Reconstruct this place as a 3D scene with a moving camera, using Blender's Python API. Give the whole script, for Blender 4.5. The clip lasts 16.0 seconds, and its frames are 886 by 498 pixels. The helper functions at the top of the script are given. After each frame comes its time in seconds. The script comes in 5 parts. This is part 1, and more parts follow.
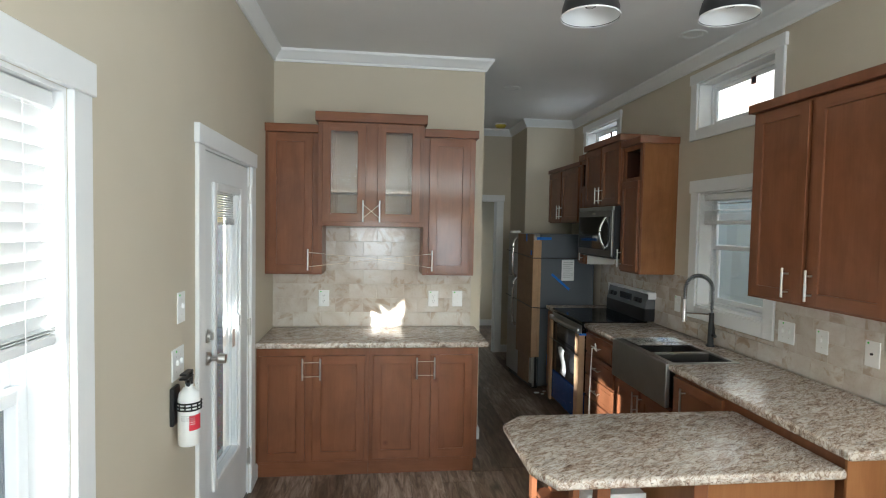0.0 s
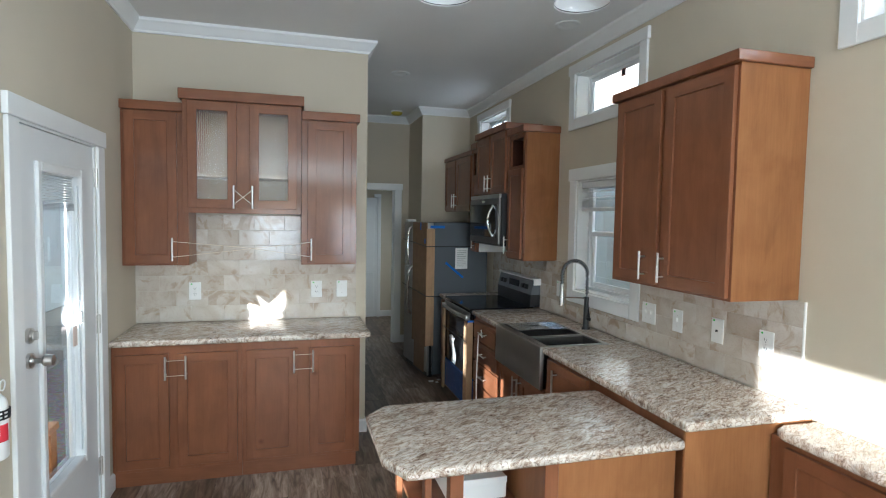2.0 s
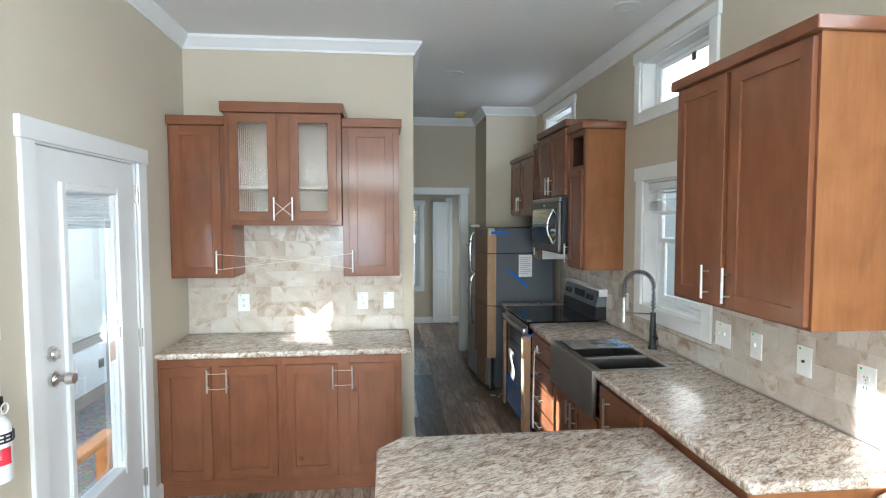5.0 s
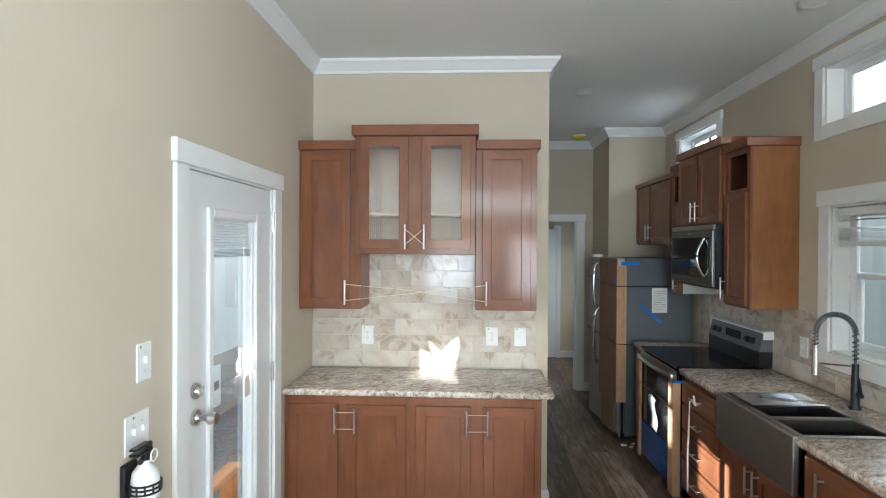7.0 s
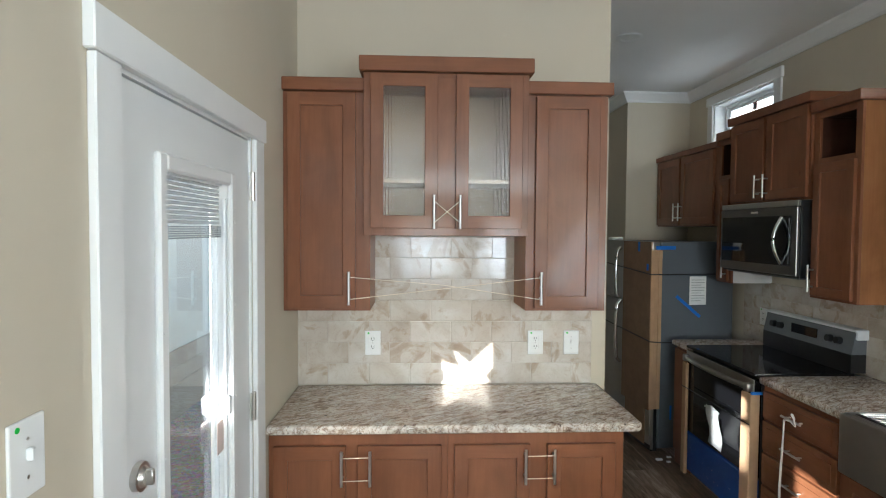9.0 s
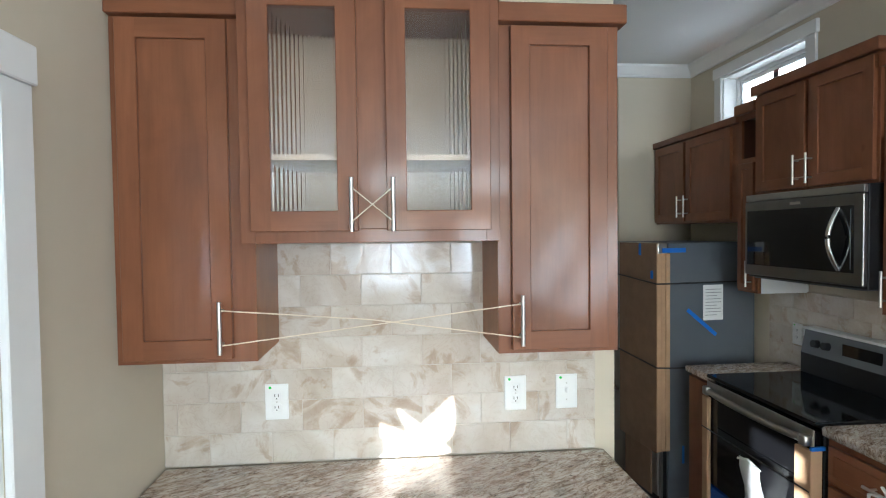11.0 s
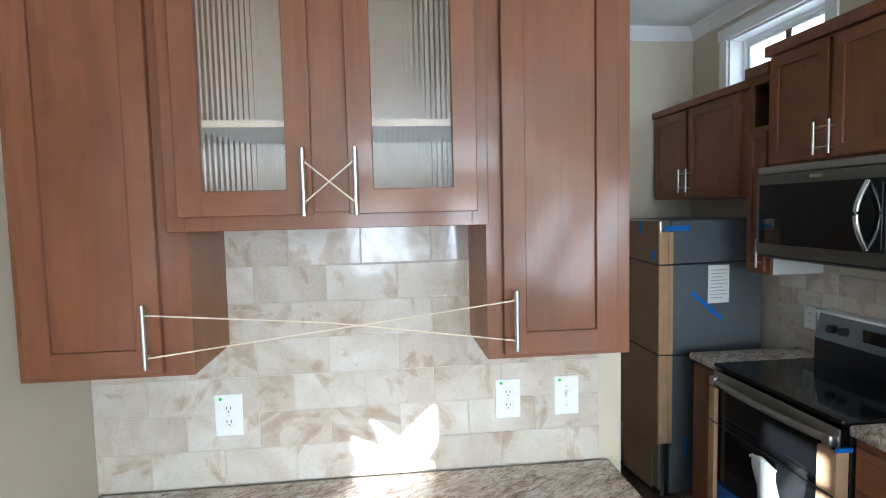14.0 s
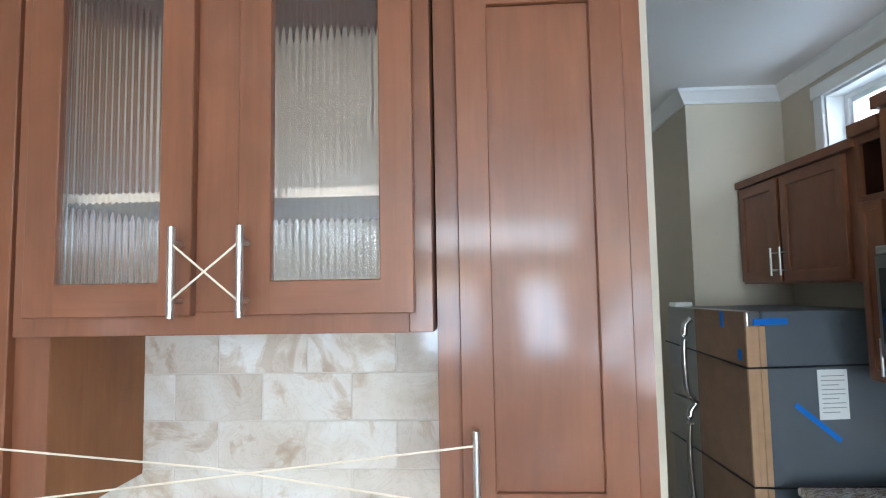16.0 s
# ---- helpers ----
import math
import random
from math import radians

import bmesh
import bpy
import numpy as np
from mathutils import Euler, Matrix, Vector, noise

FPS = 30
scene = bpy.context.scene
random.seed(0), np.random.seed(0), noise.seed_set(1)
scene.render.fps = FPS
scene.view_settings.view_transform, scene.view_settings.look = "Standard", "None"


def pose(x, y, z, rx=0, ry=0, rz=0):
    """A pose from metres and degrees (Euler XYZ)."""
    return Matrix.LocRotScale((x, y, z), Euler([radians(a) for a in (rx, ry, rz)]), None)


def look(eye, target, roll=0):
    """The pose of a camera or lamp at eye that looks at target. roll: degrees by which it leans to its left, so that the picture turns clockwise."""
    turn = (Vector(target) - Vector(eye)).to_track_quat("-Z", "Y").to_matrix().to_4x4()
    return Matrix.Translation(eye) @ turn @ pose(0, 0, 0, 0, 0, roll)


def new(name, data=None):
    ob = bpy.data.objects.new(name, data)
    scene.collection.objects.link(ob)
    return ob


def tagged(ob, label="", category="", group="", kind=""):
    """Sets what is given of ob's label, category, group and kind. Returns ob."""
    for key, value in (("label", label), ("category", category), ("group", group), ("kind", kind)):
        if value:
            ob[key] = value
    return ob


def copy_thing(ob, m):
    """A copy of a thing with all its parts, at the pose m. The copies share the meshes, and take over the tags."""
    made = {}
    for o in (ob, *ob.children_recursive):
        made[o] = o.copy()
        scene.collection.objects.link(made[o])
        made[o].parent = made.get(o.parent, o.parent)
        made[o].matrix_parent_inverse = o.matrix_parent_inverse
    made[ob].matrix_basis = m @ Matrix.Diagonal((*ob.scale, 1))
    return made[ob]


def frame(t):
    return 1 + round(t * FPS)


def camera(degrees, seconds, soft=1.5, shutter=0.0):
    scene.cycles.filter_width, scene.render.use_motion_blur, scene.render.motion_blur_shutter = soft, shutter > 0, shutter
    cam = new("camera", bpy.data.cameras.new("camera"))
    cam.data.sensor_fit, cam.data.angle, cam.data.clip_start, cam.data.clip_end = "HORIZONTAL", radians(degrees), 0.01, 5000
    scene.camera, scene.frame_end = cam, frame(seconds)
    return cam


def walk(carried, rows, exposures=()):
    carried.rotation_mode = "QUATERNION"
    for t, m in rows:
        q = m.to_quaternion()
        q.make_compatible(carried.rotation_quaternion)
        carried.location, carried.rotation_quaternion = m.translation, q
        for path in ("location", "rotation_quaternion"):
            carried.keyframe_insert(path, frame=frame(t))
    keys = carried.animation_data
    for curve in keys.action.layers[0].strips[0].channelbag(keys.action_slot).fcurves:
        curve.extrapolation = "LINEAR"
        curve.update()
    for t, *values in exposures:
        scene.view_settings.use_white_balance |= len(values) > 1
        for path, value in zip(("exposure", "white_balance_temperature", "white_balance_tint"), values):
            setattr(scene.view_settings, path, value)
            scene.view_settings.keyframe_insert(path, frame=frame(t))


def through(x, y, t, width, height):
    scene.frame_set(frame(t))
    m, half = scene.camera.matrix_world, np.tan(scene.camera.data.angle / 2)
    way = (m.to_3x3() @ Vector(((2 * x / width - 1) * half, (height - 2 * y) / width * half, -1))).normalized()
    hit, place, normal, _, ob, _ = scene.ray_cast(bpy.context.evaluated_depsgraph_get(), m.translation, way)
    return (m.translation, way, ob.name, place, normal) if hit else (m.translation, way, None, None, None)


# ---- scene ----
cam = camera(78.3, 16.0, 1.1)
PATH = [
    (0, (0.006, -0.014, 1.694), (0.241, 1.97, 1.606), 1.1),
    (0.5, (0.037, -0.034, 1.69), (0.299, 1.947, 1.592), 0.9),
    (1, (0.08, -0.025, 1.682), (0.438, 1.939, 1.569), 0.7),
    (1.5, (0.165, -0.018, 1.685), (0.638, 1.923, 1.583), 0.9),
    (2, (0.255, 0.027, 1.668), (0.791, 1.95, 1.554), 1.0),
    (2.5, (0.331, 0.129, 1.669), (0.9, 2.043, 1.552), 0.7),
    (3, (0.381, 0.231, 1.694), (0.899, 2.159, 1.573), 0.0),
    (3.5, (0.497, 0.224, 1.707), (0.886, 2.183, 1.59), 1.0),
    (4, (0.598, 0.207, 1.714), (0.922, 2.177, 1.604), 1.5),
    (4.2, (0.604, 0.207, 1.721), (0.893, 2.183, 1.615), 1.1),
    (6.3, (0.548, 0.333, 1.715), (0.647, 2.327, 1.592), 0.2),
    (6.5, (0.483, 0.397, 1.716), (0.514, 2.393, 1.609), 1.0),
    (7, (0.285, 0.538, 1.731), (0.186, 2.535, 1.716), 0.3),
    (7.5, (0.186, 0.774, 1.699), (0.064, 2.77, 1.686), 0.2),
    (8, (0.105, 0.986, 1.69), (-0.027, 2.982, 1.681), 0.0),
    (8.5, (-0.046, 1.203, 1.686), (-0.182, 3.198, 1.645), -0.5),
    (9, (-0.174, 1.405, 1.702), (-0.082, 3.402, 1.63), 0.4),
    (9.5, (-0.192, 1.569, 1.693), (-0.06, 3.563, 1.611), 0.5),
    (10, (-0.117, 1.823, 1.694), (0.036, 3.816, 1.626), 0.2),
    (10.2, (-0.097, 1.925, 1.687), (0.099, 3.914, 1.619), -0.1),
    (12.3, (0.157, 2.516, 1.737), (0.238, 4.513, 1.69), -2.2),
    (12.5, (0.148, 2.502, 1.74), (0.199, 4.501, 1.685), -2.0),
    (13, (0.146, 2.497, 1.721), (0.181, 4.495, 1.644), -3.2),
    (13.5, (0.131, 2.539, 1.707), (0.329, 4.524, 1.566), -1.5),
    (14, (0.07, 2.551, 1.712), (0.281, 4.535, 1.566), -1.3),
    (14.5, (0.089, 2.568, 1.722), (0.319, 4.549, 1.574), -1.2),
    (15, (0.263, 2.658, 1.728), (0.458, 4.644, 1.601), -1.9),
    (15.5, (0.351, 2.763, 1.737), (0.4, 4.763, 1.752), -2.7),
    (16, (0.385, 2.921, 1.744), (0.276, 4.913, 1.891), -1.0),
]
walk(cam, [(t, look(eye, target, roll)) for t, eye, target, roll in PATH],
     [(t, e, k, 4) for t, e, k in ((0, 1.8, 5950), (1.0, 1.92, 5750), (1.5, 2.0, 5650), (2.0, 2.0, 5550), (3.0, 2.15, 5450), (3.5, 2.5, 5500), (4.2, 2.65, 5550), (6.5, 2.42, 5650), (7.5, 2.26, 5750), (8.5, 2.12, 5800), (9.5, 2.1, 5850), (12.5, 2.82, 5350), (13.2, 2.62, 5350), (14.5, 2.55, 5350), (15.5, 2.65, 5350), (16, 2.85, 5200))])

# ---- light ----
SUN_WAY = Vector((0.735, 1.0, -0.18)).normalized()
world = bpy.data.worlds.new("sky")
scene.world = world
world.use_nodes = True
wn = world.node_tree
sky = wn.nodes.new("ShaderNodeTexSky")
sky.sky_type, sky.sun_disc = "NISHITA", False
sky.sun_elevation, sky.sun_rotation = radians(9), radians(216.3)
wn.links.new(sky.outputs["Color"], wn.nodes["Background"].inputs["Color"])
wn.nodes["Background"].inputs["Strength"].default_value = 0.15
sun = new("sun", bpy.data.lights.new("sun", "SUN"))
sun.data.energy, sun.data.angle, sun.data.color = 5.0, radians(0.5), (1.0, 0.96, 0.91)
sun.rotation_mode = "QUATERNION"
sun.rotation_quaternion = SUN_WAY.to_track_quat("-Z", "Y")


def area_lamp(name, eye, target, w, h, power, colour=(0.89, 0.95, 1.0)):
    lamp = new(name, bpy.data.lights.new(name, "AREA"))
    lamp.data.shape, lamp.data.size, lamp.data.size_y = "RECTANGLE", w, h
    lamp.data.energy, lamp.data.color = power, colour
    m = look(eye, target)
    lamp.matrix_basis = m
    return lamp


# area lamps for daylight; the low end pair is added, its windows unseen
area_lamp("fill_back_left", (-0.02, -3.72, 1.32), (-0.02, 0, 4.6), 1.0, 1.4, 12.5)
area_lamp("fill_back_right", (1.45, -3.72, 1.32), (1.45, 0, 4.6), 0.6, 1.4, 12.5)
area_lamp("daylight_back_high", (0.78, -3.72, 2.58), (0.78, 0, 2.6), 2.4, 0.42, 9.5)
# side fills in unseen openings, added to brighten left wall and ceiling
area_lamp("fill_side_right", (2.26, -2.0, 1.35), (0, -2.0, 2.7), 1.4, 1.3, 14)
area_lamp("fill_side_near", (2.26, -0.25, 1.35), (0, -0.25, 3.0), 1.1, 1.3, 11)
# fill added in an unseen bedroom opening, to light the far doorway
area_lamp("fill_bedroom", (2.27, 8.15, 1.35), (0, 8.15, 1.6), 0.9, 1.2, 0.8)
# lamps outside two transoms stand in for the bright sky
area_lamp("daylight_transom_kitchen", (2.50, 5.56, 2.60), (0, 5.56, 2.2), 0.74, 0.28, 0.6)
area_lamp("daylight_transom_living", (2.50, 1.24, 2.60), (0, 1.24, 2.2), 0.74, 0.28, 1.0)

# ---- materials ----
def nodes(name, rough=0.5, metal=0.0):
    m = bpy.data.materials.new(name)
    m.use_nodes = True
    b = m.node_tree.nodes["Principled BSDF"]
    b.inputs["Roughness"].default_value, b.inputs["Metallic"].default_value = rough, metal
    return m, m.node_tree, b


def coords(t, scale=(1, 1, 1), shift=False):
    """Object coordinates at real size; shift moves them from piece to piece."""
    tc = t.nodes.new("ShaderNodeTexCoord")
    mp = t.nodes.new("ShaderNodeMapping")
    mp.inputs["Scale"].default_value = scale
    t.links.new(tc.outputs["Object"], mp.inputs["Vector"])
    if shift:
        oi = t.nodes.new("ShaderNodeObjectInfo")
        mul = t.nodes.new("ShaderNodeVectorMath")
        mul.operation = "SCALE"
        mul.inputs[0].default_value = (37.0, 91.0, 53.0)
        t.links.new(oi.outputs["Random"], mul.inputs["Scale"])
        t.links.new(mul.outputs["Vector"], mp.inputs["Location"])
    return mp.outputs["Vector"]


def tex(t, vec, scale, detail=4, rough=0.55, distort=0.0):
    n = t.nodes.new("ShaderNodeTexNoise")
    n.inputs["Scale"].default_value, n.inputs["Detail"].default_value = scale, detail
    n.inputs["Roughness"].default_value, n.inputs["Distortion"].default_value = rough, distort
    t.links.new(vec, n.inputs["Vector"])
    return n.outputs["Fac"]


def ramp(t, fac, stops):
    r = t.nodes.new("ShaderNodeValToRGB")
    e = r.color_ramp.elements
    while len(e) < len(stops):
        e.new(0.5)
    for k, (at, c) in zip(e, stops):
        k.position, k.color = at, (*c, 1)
    t.links.new(fac, r.inputs["Fac"])
    return r.outputs["Color"]


def blend(t, kind, fac, a, b):
    n = t.nodes.new("ShaderNodeMix")
    n.data_type, n.blend_type = "RGBA", kind
    for sock, v in ((n.inputs[0], fac), (n.inputs[6], a), (n.inputs[7], b)):
        if isinstance(v, (int, float)):
            sock.default_value = v
        elif isinstance(v, tuple):
            sock.default_value = (*v, 1)
        else:
            t.links.new(v, sock)
    return n.outputs[2]


def relief(t, b, fac, strength, dist=0.002):
    n = t.nodes.new("ShaderNodeBump")
    n.inputs["Strength"].default_value, n.inputs["Distance"].default_value = strength, dist
    t.links.new(fac, n.inputs["Height"])
    t.links.new(n.outputs["Normal"], b.inputs["Normal"])


def spread(t, b, fac, lo, hi):
    n = t.nodes.new("ShaderNodeMapRange")
    n.inputs["To Min"].default_value, n.inputs["To Max"].default_value = lo, hi
    t.links.new(fac, n.inputs["Value"])
    t.links.new(n.outputs["Result"], b.inputs["Roughness"])


def plain(name, colour, rough=0.5, metal=0.0, vary=0.06, size=6.0, bump=0.0):
    """Paint, plastic or metal with slight smudges in tone and gloss."""
    m, t, b = nodes(name, rough, metal)
    v = coords(t)
    f = tex(t, v, size, 5)
    lo, hi = tuple(c * (1 - vary) for c in colour), tuple(min(1, c * (1 + vary)) for c in colour)
    t.links.new(ramp(t, f, [(0.3, lo), (0.7, hi)]), b.inputs["Base Color"])
    spread(t, b, tex(t, v, size * 5, 3), max(0.02, rough - 0.06), min(1, rough + 0.06))
    if bump:
        relief(t, b, tex(t, v, 220, 3), bump, 0.001)
    return m


def stained_wood(name, along, base=(0.208, 0.079, 0.036)):
    """Reddish stained maple: faint cloudy figure and fine streaks along the grain, a few small knots."""
    m, t, b = nodes(name, 0.34)
    s = [5.0, 5.0, 5.0]
    s["xyz".index(along)] = 1.1
    v = coords(t, tuple(s), True)
    s2 = [9.0, 9.0, 9.0]
    s2["xyz".index(along)] = 0.45
    v3 = coords(t, tuple(s2), True)
    v2 = coords(t, (1, 1, 1), True)
    cloud = tex(t, v, 2.0, 6, 0.55, 0.7)
    grain = tex(t, v3, 11.0, 7, 0.62, 0.3)
    blot = tex(t, v2, 4.0, 5, 0.55, 0.6)
    lo, hi = tuple(c * 0.84 for c in base), (base[0] * 1.14, base[1] * 1.17, base[2] * 1.2)
    c = ramp(t, cloud, [(0.28, lo), (0.5, base), (0.74, hi)])
    c = blend(t, "MULTIPLY", 0.4, c, ramp(t, grain, [(0.3, (0.80, 0.77, 0.75)), (0.55, (1, 1, 1)), (0.8, (1.1, 1.09, 1.08))]))
    c = blend(t, "MULTIPLY", 0.8, c, ramp(t, blot, [(0.3, (0.82, 0.79, 0.77)), (0.52, (1, 1, 1)), (0.78, (1.12, 1.12, 1.1))]))
    vo = t.nodes.new("ShaderNodeTexVoronoi")
    vo.inputs["Scale"].default_value = 2.2
    t.links.new(v2, vo.inputs["Vector"])
    c = blend(t, "MULTIPLY", 1.0, c, ramp(t, vo.outputs["Distance"], [(0.0, (0.40, 0.30, 0.27)), (0.018, (0.70, 0.60, 0.56)), (0.05, (1, 1, 1))]))
    t.links.new(c, b.inputs["Base Color"])
    spread(t, b, grain, 0.30, 0.44)
    b.inputs["Specular IOR Level"].default_value = 0.22
    b.inputs["Coat Weight"].default_value, b.inputs["Coat Roughness"].default_value = 0.38, 0.11
    relief(t, b, grain, 0.06, 0.001)
    return m


WOOD_V, WOOD_X, WOOD_Y = stained_wood("stained_wood_upright", "z"), stained_wood("stained_wood_across", "x"), stained_wood("stained_wood_along", "y")
WOOD_SIDE = stained_wood("veneer_side", "z", (0.285, 0.124, 0.050))
for sock, v in (("Coat Weight", 0.06), ("Specular IOR Level", 0.12)):
    WOOD_SIDE.node_tree.nodes["Principled BSDF"].inputs[sock].default_value = v


def turned(t, scale, angle):
    """Object coordinates turned in plan, so that a figure runs slantwise."""
    vec = coords(t, scale)
    mp = vec.node
    mp.vector_type = "TEXTURE"
    mp.inputs["Scale"].default_value = tuple(1 / k for k in scale)
    mp.inputs["Rotation"].default_value = (0, 0, radians(angle))
    return vec


def granite():
    """Cream laminate with slanting tan and grey drifts, brown veinlets and small dark flecks."""
    m, t, b = nodes("granite_laminate", 0.2)
    v = turned(t, (0.55, 1.5, 1.1), 28)
    a = tex(t, v, 26, 9, 0.66, 1.1)
    c = ramp(t, a, [(0.30, (0.24, 0.175, 0.14)), (0.39, (0.44, 0.345, 0.275)), (0.47, (0.63, 0.55, 0.475)), (0.56, (0.72, 0.665, 0.60)), (0.68, (0.78, 0.75, 0.71))])
    grey = tex(t, turned(t, (0.6, 1.4, 1.0), 20), 15, 7, 0.6, 1.4)
    c = blend(t, "MULTIPLY", 0.8, c, ramp(t, grey, [(0.36, (0.58, 0.55, 0.53)), (0.47, (0.92, 0.90, 0.88)), (0.56, (1, 1, 1))]))
    vein = tex(t, turned(t, (0.45, 1.7, 1.0), 32), 17, 8, 0.62, 2.0)
    c = blend(t, "MULTIPLY", 0.85, c, ramp(t, vein, [(0.462, (1, 1, 1)), (0.494, (0.44, 0.33, 0.27)), (0.506, (0.44, 0.33, 0.27)), (0.538, (1, 1, 1))]))
    g = tex(t, v, 75, 4, 0.6, 0.4)
    c = blend(t, "MULTIPLY", 0.9, c, ramp(t, g, [(0.315, (0.10, 0.09, 0.09)), (0.365, (0.75, 0.72, 0.70)), (0.41, (1, 1, 1))]))
    big = tex(t, v, 2.6, 4, 0.5, 1.0)
    c = blend(t, "MULTIPLY", 0.6, c, ramp(t, big, [(0.35, (0.86, 0.81, 0.76)), (0.65, (1, 1, 1))]))
    t.links.new(c, b.inputs["Base Color"])
    spread(t, b, g, 0.17, 0.28)
    return m


def travertine():
    """Glazed beige wall tile with soft clouds and tan marbled patches, shifted from tile to tile."""
    m, t, b = nodes("travertine_tile", 0.12)
    v = coords(t, (1, 1, 1), True)
    a = tex(t, v, 4.5, 5, 0.5, 1.0)
    c = ramp(t, a, [(0.32, (0.50, 0.425, 0.35)), (0.46, (0.585, 0.525, 0.455)), (0.60, (0.64, 0.595, 0.54)), (0.72, (0.69, 0.655, 0.61))])
    patch = tex(t, v, 5.5, 7, 0.58, 1.5)
    c = blend(t, "MULTIPLY", 0.75, c, ramp(t, patch, [(0.34, (0.66, 0.54, 0.43)), (0.40, (0.82, 0.73, 0.64)), (0.45, (1, 1, 1))]))
    veins = tex(t, v, 11, 7, 0.65, 2.4)
    c = blend(t, "MULTIPLY", 0.25, c, ramp(t, veins, [(0.475, (1, 1, 1)), (0.497, (0.68, 0.57, 0.48)), (0.503, (0.68, 0.57, 0.48)), (0.525, (1, 1, 1))]))
    oi = t.nodes.new("ShaderNodeObjectInfo")
    c = blend(t, "MULTIPLY", 1.0, c, ramp(t, oi.outputs["Random"], [(0.0, (0.88, 0.85, 0.82)), (0.5, (0.97, 0.96, 0.95)), (1.0, (1.05, 1.06, 1.07))]))
    t.links.new(c, b.inputs["Base Color"])
    spread(t, b, a, 0.05, 0.16)
    relief(t, b, tex(t, v, 8, 3), 0.35, 0.004)
    return m


def plank_mat():
    """Weathered grey-brown floor plank: each board its own tone and grain."""
    m, t, b = nodes("vinyl_plank", 0.35)
    v = coords(t, (6, 0.8, 1), True)
    v2 = coords(t, (1.6, 0.5, 1), True)
    g = tex(t, v, 4.5, 9, 0.65, 0.8)
    c = ramp(t, g, [(0.28, (0.055, 0.037, 0.026)), (0.43, (0.175, 0.122, 0.086)), (0.56, (0.32, 0.25, 0.195)), (0.72, (0.48, 0.42, 0.355))])
    oi = t.nodes.new("ShaderNodeObjectInfo")
    c = blend(t, "MULTIPLY", 1.0, c, ramp(t, oi.outputs["Random"], [(0.0, (0.42, 0.36, 0.32)), (0.35, (0.85, 0.78, 0.72)), (0.65, (1.15, 1.16, 1.2)), (1.0, (1.8, 1.82, 1.86))]))
    c = blend(t, "MULTIPLY", 0.7, c, ramp(t, tex(t, v2, 3.2, 5, 0.6, 1.0), [(0.35, (0.55, 0.48, 0.42)), (0.6, (1, 1, 1))]))
    t.links.new(c, b.inputs["Base Color"])
    spread(t, b, g, 0.28, 0.45)
    relief(t, b, g, 0.12, 0.001)
    return m


def see_through(name, rough=0.0, tint=(1, 1, 1), ior=1.45):
    m, t, b = nodes(name, rough)
    b.inputs["Transmission Weight"].default_value, b.inputs["IOR"].default_value = 1.0, ior
    b.inputs["Base Color"].default_value = (*tint, 1)
    return m


def thin_white(name, through, colour=(0.85, 0.85, 0.84)):
    """Blind slats: white, letting some light through."""
    m, t, b = nodes(name, 0.45)
    f = tex(t, coords(t), 5, 3)
    c = ramp(t, f, [(0.3, tuple(k * 0.96 for k in colour)), (0.7, colour)])
    t.links.new(c, b.inputs["Base Color"])
    tr = t.nodes.new("ShaderNodeBsdfTranslucent")
    t.links.new(c, tr.inputs["Color"])
    mix = t.nodes.new("ShaderNodeMixShader")
    mix.inputs[0].default_value = through
    t.links.new(b.outputs[0], mix.inputs[1])
    t.links.new(tr.outputs[0], mix.inputs[2])
    t.links.new(mix.outputs[0], t.nodes["Material Output"].inputs["Surface"])
    return m


def gravel_mat():
    m, t, b = nodes("gravel", 0.9)
    v = coords(t)
    vo = t.nodes.new("ShaderNodeTexVoronoi")
    vo.inputs["Scale"].default_value = 38
    t.links.new(v, vo.inputs["Vector"])
    c = blend(t, "MULTIPLY", 0.6, ramp(t, tex(t, v, 60, 4), [(0.3, (0.22, 0.21, 0.205)), (0.7, (0.56, 0.54, 0.52))]), vo.outputs["Color"])
    c = blend(t, "MULTIPLY", 0.6, c, ramp(t, tex(t, v, 0.8, 4), [(0.3, (0.6, 0.58, 0.56)), (0.7, (1, 1, 1))]))
    t.links.new(c, b.inputs["Base Color"])
    relief(t, b, vo.outputs["Distance"], 0.8, 0.02)
    return m


WALL = plain("beige_wall_paint", (0.565, 0.500, 0.392), 0.75, 0, 0.025, 2.0, 0.06)
CEIL = plain("white_ceiling_paint", (0.82, 0.815, 0.80), 0.85, 0, 0.02, 2.0, 0.1)
WHITE = plain("white_trim_paint", (0.80, 0.80, 0.79), 0.38, 0, 0.02, 4.0)
DOORPAINT = plain("white_door_paint", (0.78, 0.785, 0.78), 0.42, 0, 0.025, 3.0, 0.05)
VINYL = plain("white_vinyl", (0.82, 0.83, 0.84), 0.3, 0, 0.02)
PLASTIC = plain("white_plastic", (0.83, 0.83, 0.81), 0.3, 0, 0.02)
NICKEL = plain("brushed_nickel", (0.62, 0.60, 0.57), 0.3, 1.0, 0.05, 30)
STEEL = plain("stainless_steel", (0.47, 0.455, 0.435), 0.36, 1.0, 0.05, 8)
DARKSTEEL = plain("dark_stainless", (0.23, 0.22, 0.21), 0.36, 1.0, 0.05, 6)
CHROME = plain("chrome", (0.75, 0.75, 0.75), 0.12, 1.0, 0.03)
BLACK = plain("black_plastic", (0.012, 0.012, 0.013), 0.35)
BLACKGLASS = plain("black_glass", (0.006, 0.006, 0.007), 0.05, 0, 0.02)
BLACKMETAL = plain("matte_black_metal", (0.016, 0.016, 0.017), 0.42)
